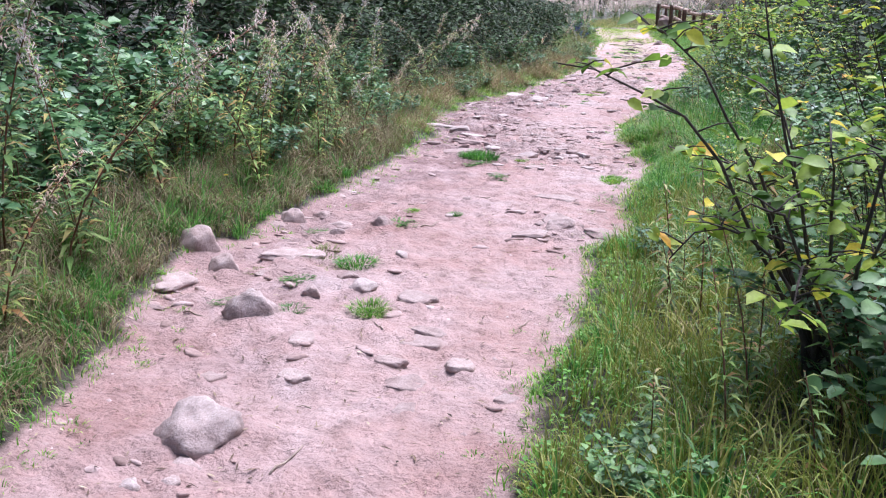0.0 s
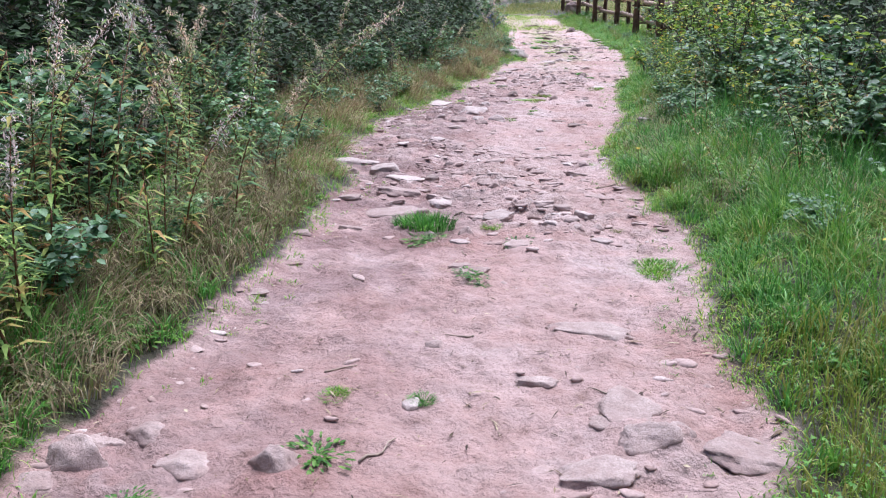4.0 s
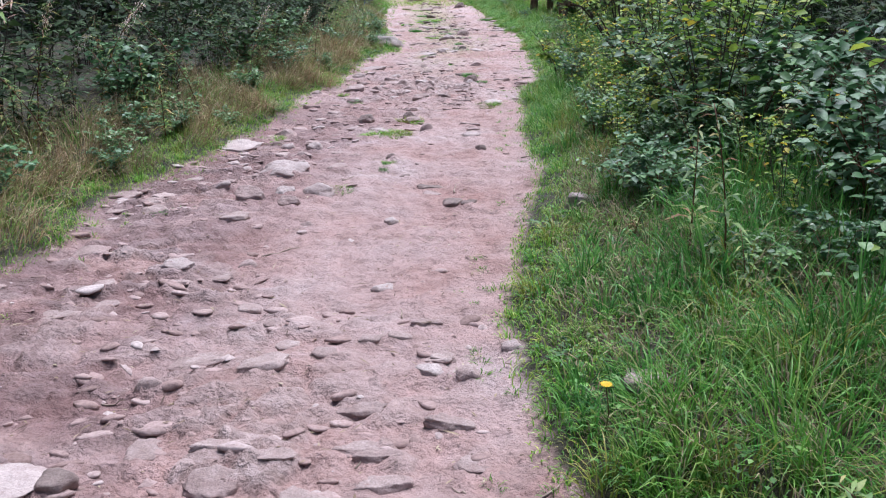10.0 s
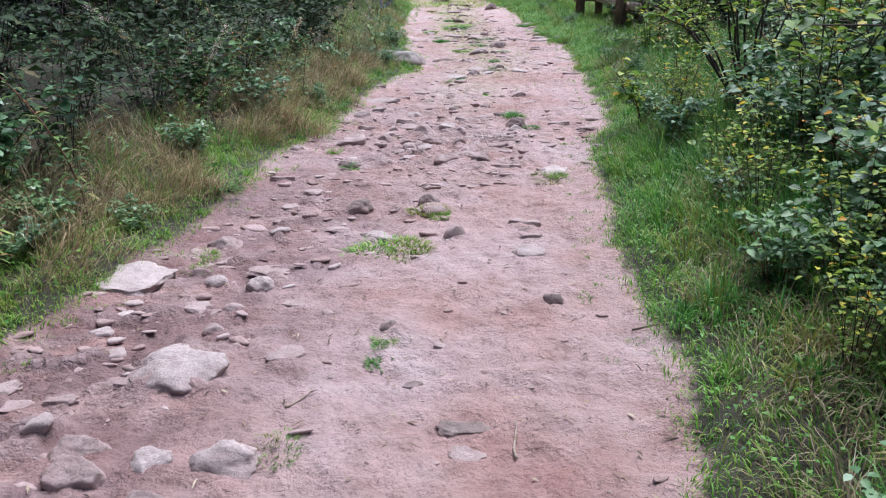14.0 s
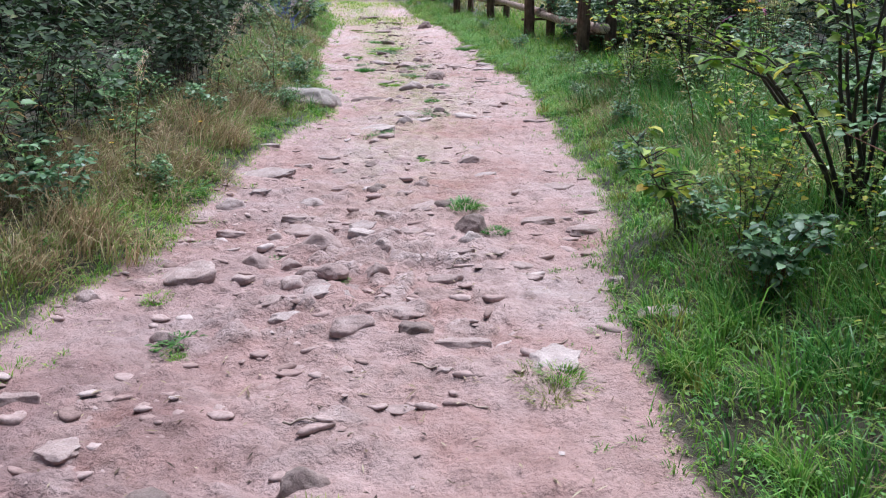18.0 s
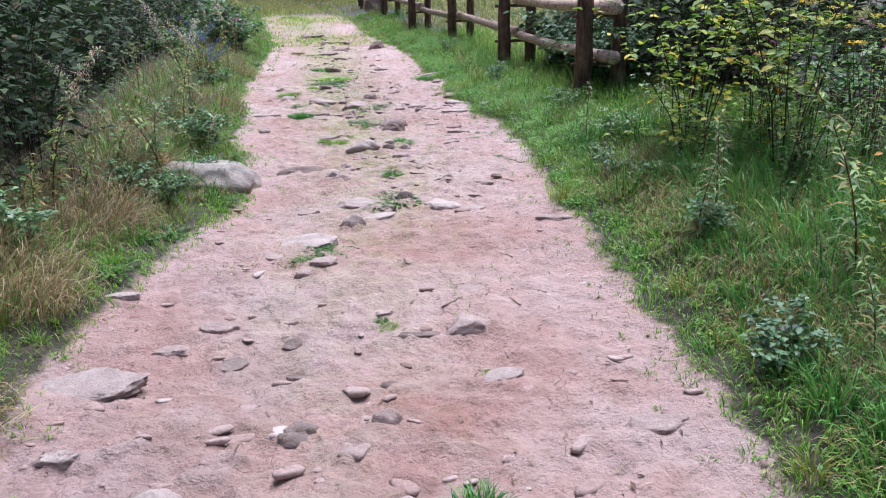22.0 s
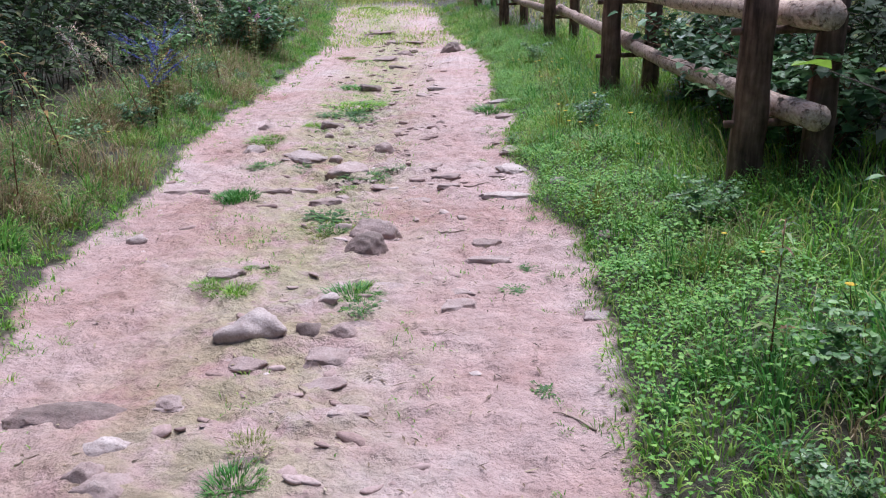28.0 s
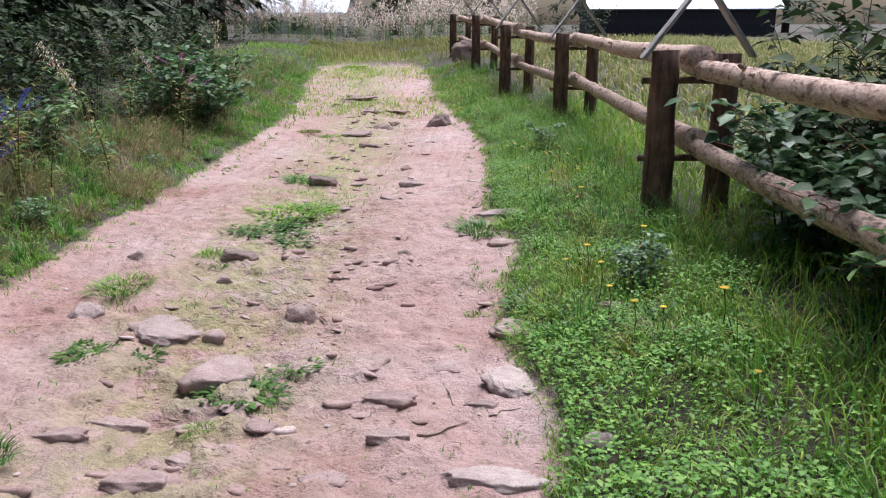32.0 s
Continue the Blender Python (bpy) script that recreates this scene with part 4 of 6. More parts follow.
# ---- fence ----
def fence():
    f = thing("fence", (0, 0, 0), "rustic pole fence with twin posts and little board gables", "fence")
    spots = [(1.45, 26.2), (1.14, 29.95), (0.88, 35.6), (0.15, 38.6), (-0.46, 43.0), (-1.2, 47.5)]
    tops = []
    for i, (x, y) in enumerate(spots):
        ahead = np.subtract(spots[min(i + 1, 5)], spots[max(i - 1, 0)])
        ahead = ahead / np.linalg.norm(ahead)
        across = np.array([ahead[1], -ahead[0]])
        z = zat(x, y)
        top = z + 1.15 + (0.05 if i == 0 else 0)
        pair = []
        for k in (0, 1):
            p = np.array([x, y]) + across * 0.42 * k
            r = 0.1 if k == 0 else 0.085
            n = 9
            zs = np.linspace(z - 0.25, top - (0.02 if k else 0), n)
            w = R.uniform(-0.006, 0.006, (n, 2))
            V, F = tube([(p[0] + w[j, 0], p[1] + w[j, 1], zs[j]) for j in range(n)], np.linspace(r * 1.1, r * 0.92, n) * R.uniform(0.97, 1.03, n), 12)
            part("post", mesh_of("post", V, F, POST, True), f, "dark weathered round post")
            pair.append(p)
        for h in (0.42, 0.95):
            a, b = pair[0] - across * 0.15, pair[1] + across * 0.1
            V, F = tube([(*a, z + h), (*(a * 0.5 + b * 0.5), z + h + 0.004), (*b, z + h - 0.005)], [0.022, 0.024, 0.02], 8)
            part("cross_peg", mesh_of("cross_peg", V, F, POST, True), f)
        mid = (pair[0] + pair[1]) / 2
        for k in (0, 1):
            foot = pair[k] + across * (-0.13 if k == 0 else 0.12)
            peak = np.array([*(mid + across * (0.012 if k == 0 else -0.012)), top + 0.43])
            low = np.array([*foot, top - 0.04])
            run = peak - low
            b = part("gable_board", box_mesh("gable_board", np.linalg.norm(run) + 0.06, 0.12, 0.022, BOARD, 0.004, 0.002), f, "silver-grey weathered board")
            xa = run / np.linalg.norm(run)
            ya = np.array([*ahead, 0.0])
            za = np.cross(xa, ya)
            if za[2] < 0:
                ya, za = -ya, -za
            m = Matrix((xa, ya, za)).transposed().to_4x4()
            m.translation = (low + peak) / 2 + za * (0.014 if k == 0 else 0.038)
            b.matrix_basis = m
        tops.append((mid, z, ahead))
    for i in range(len(spots) - 1):
        (m0, z0, a0), (m1, z1, a1) = tops[i], tops[i + 1]
        for h, r in ((0.52, 0.07), (1.05, 0.074)):
            over0, over1 = (0.42 if i == 0 else 0.18), 0.2
            p, q = np.array([*(m0 - a0 * over0), z0 + h + (0.05 if i % 2 else 0)]), np.array([*(m1 + a1 * over1), z1 + h + (0.05 if i % 2 else 0)])
            n = 16
            s = np.linspace(0, 1, n)[:, None]
            line = p * (1 - s) + q * s + R.normal(0, 0.006, (n, 3)) + np.array([0, 0, -0.03]) * np.sin(s * np.pi)
            hp = Heap()
            hp.add(*tube(line, np.linspace(r * 1.1, r * 0.85, n) * R.uniform(0.95, 1.06, n), 12))
            for _ in range(9):
                u = R.uniform(0.05, 0.95)
                c = p * (1 - u) + q * u
                th = R.uniform(0, 2 * np.pi)
                o = across * np.cos(th)
                w = np.array([o[0], o[1], np.sin(th)])
                hp.add(*tube([c + w * r * 0.8, c + w * (r + R.uniform(0.012, 0.035))], [0.018, 0.011], 6))
            part("rail", hp.mesh("rail", RAIL, True), f, "pale half-peeled pine pole")
    return f


fence()


# ---- stones ----
def stone_mesh(seed, material, shape="round", level=3):
    """A weathered stone filling a unit cube: a rounded cobble, a flat-topped slab or a broken block."""
    rs = np.random.default_rng(seed)
    bm = bmesh.new()
    bmesh.ops.create_icosphere(bm, subdivisions=level, radius=0.5)
    off = rs.uniform(0, 50, 3)
    cuts = []
    if shape == "slab":
        cuts = [(unit(np.array([np.cos(a), np.sin(a), rs.uniform(-0.1, 0.35)])), rs.uniform(0.3, 0.44)) for a in np.arange(6) * 1.05 + rs.normal(0, 0.25, 6)]
        cuts.append((unit(np.array([rs.normal(0, 0.14), rs.normal(-0.06, 0.1), 1.0])), rs.uniform(0.2, 0.28)))
    elif shape == "block":
        cuts = [(unit(rs.normal(size=3) * (1, 1, 0.8)), rs.uniform(0.27, 0.4)) for _ in range(9)]
        cuts.append((unit(np.array([rs.normal(0, 0.2), rs.normal(-0.1, 0.15), 1.0])), rs.uniform(0.22, 0.32)))
    else:
        cuts = [(unit(rs.normal(size=3)), rs.uniform(0.27, 0.42)) for _ in range(8)]
    keep = {"round": 0.78, "slab": 0.84, "block": 0.9}[shape]
    rough = {"round": 0.13, "slab": 0.15, "block": 0.12}[shape]
    P = []
    for v in bm.verts:
        c = np.array(v.co)
        for nrm, dist in cuts:
            over = c @ nrm - dist
            if over > 0:
                c = c - nrm * over * keep
        q = Vector(c * 3.0 + off)
        P.append(c * (1 + rough * (1.6 * noise.noise(q) + 0.8 * noise.noise(q * 2.4) + 0.55 * noise.noise(q * 5.5) + (0.35 * noise.noise(q * 12) if level > 3 else 0))))
    P = np.array(P)
    P = (P - P.min(0)) / (P.max(0) - P.min(0)) - 0.5
    for v, c in zip(bm.verts, P):
        v.co = c
    for face in bm.faces:
        face.smooth = True
    return bm_mesh("stone", bm, material)


POOLS = {}
for _i, _shape in enumerate(("round", "slab", "block")):
    for _j, _stuff in enumerate((PALE, STONE, DARKST)):
        POOLS[_shape, _j] = [stone_mesh(100 * _i + 10 * _j + k, _stuff, _shape, (4, 4, 4, 3, 3, 3, 2, 2, 2)[k]) for k in range(9)]
rs = np.random.default_rng(5)


def put_stone(x, y, w, deep, h, shape, shade, rnd, small=False):
    """A stone w wide and deep metres deep that stands h metres out of the earth."""
    pool = POOLS[shape, shade]
    ob = new("stone", pool[int(rnd.integers(3)) + (6 if small else 0 if w > 0.13 else 3)])
    foot = np.median(land(x + np.array([0, -0.3, 0.3, 0, 0]) * w, y + np.array([0, 0, 0, -0.4, 0.4]) * deep))
    h = min(h * {"round": 1.12, "slab": 1.2, "block": 1.05}[shape], w * {"round": 0.52, "slab": 0.2, "block": 0.42}[shape])
    tall = h / {"round": 0.5, "slab": 0.5, "block": 0.6}[shape] + 0.01
    ob.matrix_basis = pose(x, y, foot + h - tall / 2, rnd.uniform(-5, 5), rnd.uniform(-6, 6), rnd.uniform(-14, 14)) @ Matrix.Diagonal((w * 1.08, deep * 1.15, tall, 1))
    return tagged(ob, SHADES[shade] + " " + WORDS[shape], "stone", "stones of the path")


for shape, shade, rows in SHAPES:
    for row in rows:
        for x, y, w, deep, h in row:
            put_stone(x, y, w, deep, h, shape, shade, rs)
for x, y, w, h in LESSER_A + LESSER_B:
    if not (22.9 < y < 23.2 and x < -2):
        put_stone(x, y, w, w * 0.65, min(h * 0.5, 0.04), "slab" if h < 0.4 * w else "round", 1, rs)

boulder = new("boulder", stone_mesh(77, LICHEN, "round", 4))
boulder.matrix_basis = pose(-2.33, 23.25, zat(-2.33, 23.25) - 0.1, 4, 3, -12) @ Matrix.Diagonal((0.86, 0.62, 0.5, 1))
tagged(boulder, "rounded grey boulder at the grassy edge of the path", "boulder")
far_boulder = new("boulder", stone_mesh(78, STONE, "round", 4))
far_boulder.matrix_basis = pose(-0.75, 44.5, zat(-0.75, 44.5) + 0.2, 0, 0, 20) @ Matrix.Diagonal((0.75, 0.65, 0.75, 1))
tagged(far_boulder, "reddish-grey boulder standing by the fence", "boulder")

# the many small slabs and knobs that just break through the trodden earth
bits = Heap()
_src = []
for k in range(8):
    ball = bmesh.new()
    bmesh.ops.create_icosphere(ball, subdivisions=2, radius=0.5)
    ball.verts.index_update()
    P = np.array([v.co[:] for v in ball.verts])
    for a in rs.uniform(0, 6.28, 5):
        nrm = unit(np.array([np.cos(a), np.sin(a), rs.uniform(-0.2, 0.6)]))
        over = np.maximum(P @ nrm - rs.uniform(0.28, 0.42), 0)
        P = P - over[:, None] * nrm * 0.9
    P[:, 2] = np.minimum(P[:, 2], 0.26 + 0.2 * P[:, 0] * rs.normal() - 0.1 * P[:, 1])
    _src.append((P + rs.normal(0, 0.03, P.shape), np.array([[v.index for v in f.verts] for f in ball.faces])))
    ball.free()
_made = 0
while _made < 1100:
    y = 1.2 + 38 * rs.random() ** 1.15
    u = rs.uniform(0.0, 1.0)
    x = float(edge_left(y) * (1 - u) + edge_right(y) * u)
    if float(stoniness(x, y)) + 0.03 < rs.uniform(0.0, 1.0):
        continue
    w = 0.035 + rs.gamma(2.0, 0.022)
    if w > 0.13:
        w = min(w, 0.24)
        put_stone(x, y, w, w * rs.uniform(0.45, 0.75), w * rs.uniform(0.04, 0.09), "slab" if rs.random() < 0.6 else "block", 1, rs)
        _made += 1
        continue
    V, F = _src[int(rs.integers(len(_src)))]
    th = rs.normal(0, 0.4)
    c, s = np.cos(th), np.sin(th)
    tall = w * rs.uniform(0.22, 0.48)
    P = V * np.array([w * rs.uniform(1.0, 1.6), w * rs.uniform(0.45, 0.8), tall])
    P[:, 2] += rs.uniform(0.004, 0.014) - 0.24 * tall + P[:, 0] * rs.normal(0, 0.08) + P[:, 1] * rs.normal(0, 0.06)
    P = np.column_stack([P[:, 0] * c - P[:, 1] * s + x, P[:, 0] * s + P[:, 1] * c + y, P[:, 2] + zat(x, y)])
    bits.add(P, F)
    _made += 1
tagged(new("bedded_stones", bits.mesh("bedded_stones", STONE_BITS)), "small grey and pinkish stones bedded in the path", "stones", kind="stuff")

# pebbles and chips
n = 9000
py = rs.uniform(0.8, 42, n)
u = rs.beta(0.75, 0.75, n)
px = edge_left(py) * (1 - u) + edge_right(py) * u
keep = stoniness(px, py) + 0.25 > rs.uniform(0.0, 1.0, n)
px, py = px[keep], py[keep]
n = len(px)
size = rs.gamma(2.0, 0.0042, n) + 0.004
shape = unit(np.array([[1, 0, 0], [-0.8, 0.7, 0], [-0.6, -0.8, 0], [0.3, 0.9, 0.05], [0.1, 0.1, 0.8], [0.5, -0.8, 0.1]], float)) * 1.0
hull = np.array([[0, 3, 4], [3, 1, 4], [1, 2, 4], [2, 5, 4], [5, 0, 4]])
th = rs.uniform(0, 6.28, n)
c, s = np.cos(th), np.sin(th)
J = shape[None] * rs.uniform(0.6, 1.3, (n, 6, 1))
V = np.stack([(J[..., 0] * c[:, None] - J[..., 1] * s[:, None]) * size[:, None] + px[:, None], (J[..., 0] * s[:, None] + J[..., 1] * c[:, None]) * size[:, None] * 0.8 + py[:, None],
              J[..., 2] * size[:, None] * 0.6 + (land(px, py) - 0.002)[:, None]], -1)
tagged(new("pebbles", mesh_of("pebbles", V, (np.arange(n)[:, None, None] * 6 + hull).reshape(-1, 3), STONE_BITS)), "loose grit and stone chips strewn over the path", "pebbles", kind="stuff")


# needles, straws and crumbs of bark
n = 5200
ly = rs.uniform(1, 36, n)
u = rs.beta(1.2, 0.8, n)
lx = edge_left(ly) * (1 - u) + edge_right(ly) * u
a = rs.uniform(0, 6.28, n)
LITTER = leaf_mat("plant_litter", [(0.0, (0.06, 0.04, 0.03)), (0.5, (0.22, 0.15, 0.1)), (0.85, (0.42, 0.33, 0.22)), (1.0, (0.6, 0.52, 0.38))], 0.8, 0.1)
tagged(new("litter", mesh_of("litter", *leaf_set(np.column_stack([lx, ly, land(lx, ly) + 0.012]), np.column_stack([np.cos(a), np.sin(a), rs.normal(0, 0.08, n)]), 0.015 + rs.gamma(2.0, 0.014, n), 0.004 + rs.gamma(1.5, 0.002, n), 0.05), LITTER)), "needles, straws and bark crumbs strewn on the path", "litter", kind="stuff")

# ---- grass ----
def turf(name, label, material, n, y0, y1, side, near, deep, height, width, lean, keep_noise=None, thin=1.0):
    """Blades over a verge: side -1 or 1, from near to deep metres off the way."""
    y = R.uniform(y0, y1, n)
    d = near + (deep - near) * R.beta(1.0, thin, n)
    x = np.where(side < 0, edge_left(y) - d, edge_right(y) + d)
    if keep_noise is not None:
        k = vnoise(x * keep_noise[0] + 7, y * keep_noise[0]) > R.uniform(keep_noise[1], keep_noise[2], n)
        x, y, d = x[k], y[k], d[k]
    n = len(x)
    h = height * R.uniform(0.5, 1.25, n) * np.interp(d, [near, near + 0.25, near + 0.8], [0.45, 0.85, 1.0])
    clump = vnoise(x * 4 + 3, y * 4) * 6.28 * 2
    ob = new(name, mesh_of(name, *blades(np.column_stack([x, y]), land(x, y) - 0.01, h, width * R.uniform(0.6, 1.3, n), R.uniform(*lean, n), clump + R.normal(0, 0.7, n)), material))
    return tagged(ob, label, "grass", kind="stuff")


def tussocks(name, label, material, count, side, near, deep, h, radius, per, weight, width=0.006, thin=1.0):
    """Tufts whose blades fan out from their middle; weight: how many of them at which y."""
    y = R.uniform(0.8, 44, count)
    k = R.random(count) < np.interp(y, *weight)
    y = y[k]
    d = near + (deep - near) * R.beta(1.0, thin, len(y))
    x = np.where(side < 0, edge_left(y) - d, edge_right(y) + d)
    size = R.uniform(0.6, 1.35, len(y)) * np.interp(d, [near, near + 0.3, near + 1.0], [0.4, 0.7, 1.15])
    m = np.repeat(np.arange(len(y)), per)
    n = len(m)
    a = R.uniform(0, 6.28, n)
    r = np.sqrt(R.random(n)) * radius * size[m]
    px, py = x[m] + np.cos(a) * r, y[m] + np.sin(a) * r
    hh = h * size[m] * R.uniform(0.45, 1.15, n) * (1.1 - 0.4 * r / (radius * size[m]))
    lean = np.clip((0.32 if material == LUSH else 0.5) + 0.95 * r / (radius * size[m]) + R.normal(0, 0.25, n) + (0.25 if material == DRY else 0.0), 0.1, 1.6)
    flow = np.where(side < 0, 0.0, np.pi)
    aim = np.arctan2(np.sin(a) + 0.35 * np.sin(flow), np.cos(a) + 0.35 * np.cos(flow))
    ob = new(name, mesh_of(name, *blades(np.column_stack([px, py]), land(px, py) - 0.01, hh, width * R.uniform(0.6, 1.3, n), lean, aim + R.normal(0, 0.4, n)), material))
    return tagged(ob, label, "grass", kind="stuff")


turf("grass", "short green turf along the path", GRASS, 30000, 1.0, 40, 1, -0.06, 0.7, 0.11, 0.005, (0.6, 1.7), (1.5, -0.2, 0.5))
turf("grass", "short green turf fringing the path", GRASS, 24000, 1.0, 42, -1, -0.08, 0.5, 0.11, 0.005, (0.6, 1.7), (1.2, 0.05, 0.7))
turf("grass", "dense short turf at the path's edge", GRASS, 14000, 1.0, 36, 1, -0.04, 0.4, 0.11, 0.005, (0.6, 1.7))
tussocks("grass", "bright green tufts at the path's edge", GRASS, 800, 1, -0.02, 1.2, 0.2, 0.085, 36, ([0, 22, 24, 40], [0.6, 0.6, 1, 1]))
tussocks("grass", "lush dark green tussocks on the bank", LUSH, 1100, 1, 0.06, 1.9, 0.3, 0.14, 46, ([0, 4, 5, 10, 11, 13, 14, 20, 21, 24, 40], [0.3, 0.4, 1, 1, 0.6, 0.6, 1, 1, 0.6, 0.35, 0.15]), 0.006)
tussocks("grass", "yellowing long grass on the bank", YELLOWISH, 300, 1, 0.05, 1.5, 0.36, 0.12, 52, ([0, 4, 5, 9, 10, 26, 40], [1, 1, 0.3, 0.3, 0.5, 0.25, 0.2]), 0.005)
tussocks("dry_grass", "straw-coloured dry tussocks among the green", DRY, 420, 1, 0.25, 1.7, 0.38, 0.13, 52, ([0, 4, 5, 9, 10, 13, 14, 19, 20, 24, 26, 40], [0.5, 0.4, 0.2, 0.2, 0.5, 0.5, 0.2, 0.2, 0.6, 0.6, 0.15, 0.15]), 0.0045)
tussocks("grass", "green tufts fringing the path", GRASS, 640, -1, -0.02, 0.5, 0.17, 0.085, 42, ([0, 2.2, 2.6, 6, 8, 40], [0.8, 0.8, 0.12, 0.3, 0.8, 1]))
tussocks("grass", "lush dark green tussocks under the herbs", LUSH, 380, -1, 0.1, 1.2, 0.32, 0.13, 52, ([0, 8, 9, 22, 23, 40], [1, 0.9, 0.4, 0.4, 0.7, 0.7]), 0.007)
tussocks("grass", "yellowing grass bending over the edge", YELLOWISH, 340, -1, 0.1, 1.2, 0.33, 0.12, 50, ([0, 8, 40], [1, 0.7, 0.6]), 0.005)
tussocks("dry_grass", "straw-coloured dry grass along the path", DRY, 700, -1, 0.12, 1.4, 0.4, 0.14, 50, ([0, 6, 9, 14, 30, 40], [0.75, 0.6, 0.8, 1, 1, 0.6]), 0.0048)
turf("dry_grass", "pale meadow grass beyond the fence", PALEGRASS, 24000, 31, 64, 1, 1.6, 14.0, 0.34, 0.03, (0.5, 1.5))
turf("grass", "thin far grass at the bend", PALEGRASS, 12000, 46, 66, 1, -3.5, 3.0, 0.2, 0.02, (0.3, 1.0), (0.6, 0.1, 0.6))

tussocks("grass", "small green tufts creeping onto the trodden earth", GRASS, 420, 1, -0.28, 0.05, 0.08, 0.06, 24, ([0, 50], [1, 1]), 0.004)
tussocks("grass", "small green tufts creeping onto the trodden earth", GRASS, 420, -1, -0.3, 0.05, 0.08, 0.06, 24, ([0, 50], [1, 1]), 0.004)
tussocks("grass", "tall dark grass at the foot of the bushes", LUSH, 760, 1, 0.3, 1.7, 0.4, 0.13, 42, ([0, 9, 10, 14, 15, 19, 20, 23, 24, 50], [0, 0, 0.7, 0.7, 0.2, 0.2, 1, 1, 0, 0]), 0.007)
turf("grass", "yellowing grass at the start of the way", YELLOWISH, 6000, 1, 6.5, 1, 0.05, 1.3, 0.26, 0.005, (0.2, 1.2))
turf("grass", "long dark grass under the bushes", LUSH, 12000, 8, 24, 1, 0.55, 2.6, 0.32, 0.006, (0.3, 1.3))
turf("grass", "long green grass under the fence", GRASS, 13000, 23.5, 37, 1, 0.7, 2.6, 0.24, 0.007, (0.4, 1.4))
turf("dry_grass", "withered brown thatch among the green", THATCH, 9000, 8.5, 14.6, 1, 0.15, 1.6, 0.22, 0.005, (0.9, 1.9))
turf("dry_grass", "withered brown thatch among the green", THATCH, 8000, 18.5, 23, 1, 0.2, 1.9, 0.22, 0.005, (0.9, 1.9))

turf("grass", "bright short turf in the open verge", GRASS_LIT, 28000, 14, 42, 1, -0.04, 1.2, 0.085, 0.0055, (0.7, 1.8), (1.1, -0.1, 0.7))
turf("grass", "pale seeding grass over the bank", YELLOWISH, 12000, 15.5, 25, 1, 0.3, 2.6, 0.3, 0.004, (0.5, 1.7), (0.9, 0.0, 0.8))
turf("grass", "bright short turf at the path's edge", GRASS_LIT, 9000, 8, 40, -1, -0.06, 0.35, 0.075, 0.005, (0.7, 1.8), (1.1, 0.1, 0.8))
turf("grass", "bright green turf between the straw and the path", GRASS_LIT, 11000, 13, 24, -1, -0.08, 0.45, 0.09, 0.005, (0.6, 1.7), (0.7, 0.0, 0.7))
turf("grass", "bright short turf below the fence", GRASS_LIT, 21000, 21, 44, 1, -0.05, 1.2, 0.09, 0.008, (0.7, 1.8), (0.9, -0.1, 0.7))
turf("grass", "bright short turf in the open verge", GRASS_LIT, 7000, 4, 14, 1, -0.05, 0.4, 0.075, 0.005, (0.7, 1.8), (1.1, 0.0, 0.8))
tussocks("grass", "long lush grass arching over the bank", GRASS, 800, 1, 0.12, 1.0, 0.4, 0.13, 64, ([0, 6.3, 6.8, 10, 10.4, 14.6, 15, 17.5, 18, 50], [0, 0, 1, 1, 0, 0, 0.6, 0.6, 0, 0]), 0.0055)
turf("dry_grass", "withered brown thatch under the herbs", THATCH, 12000, 1.5, 9, -1, 0.05, 0.9, 0.3, 0.006, (0.6, 1.7))
turf("dry_grass", "tangled straw under the herbs", DRY, 4000, 1.5, 9, -1, 0.05, 0.8, 0.34, 0.004, (0.8, 1.8))
tussocks("grass", "long dark grass hanging over the bank", LUSH, 600, -1, 0.05, 0.6, 0.4, 0.12, 46, ([0, 2, 2.4, 7, 8, 50], [0.3, 0.3, 1, 1, 0, 0]), 0.006)

turf("grass", "thin short grass closing over the far end of the path", GRASS_LIT, 12000, 37, 52, 1, -2.9, 0.2, 0.09, 0.012, (0.5, 1.6), (0.7, 0.15, 0.75))
turf("grass", "short grass beside the far end of the path", GRASS, 9000, 34, 54, -1, -0.3, 3.0, 0.16, 0.013, (0.5, 1.6), (0.7, 0.0, 0.7))
# the thin grass down the middle of the far stretch
n = 30000
sy = R.uniform(20, 44, n)
sx = (edge_left(sy) + edge_right(sy)) / 2 - 0.1 + R.normal(0, 0.42, n)
k = (vnoise(sx * 3.1 + 2, sy * 2.2) * 0.6 + vnoise(sx * 7, sy * 6) * 0.4 > np.interp(sy, [20, 25, 30, 44], [0.74, 0.66, 0.6, 0.56]) + R.normal(0, 0.03, n)) & (outside(sx, sy) < -0.1)
sx, sy = sx[k], sy[k]
n = len(sx)
tagged(new("grass", mesh_of("grass", *blades(np.column_stack([sx, sy]), land(sx, sy) - 0.008, R.uniform(0.015, 0.05, n), R.uniform(0.003, 0.006, n), R.uniform(0.6, 1.7, n), R.uniform(0, 6.28, n)), GRASS)), "thin short grass down the middle of the path", "grass", kind="stuff")


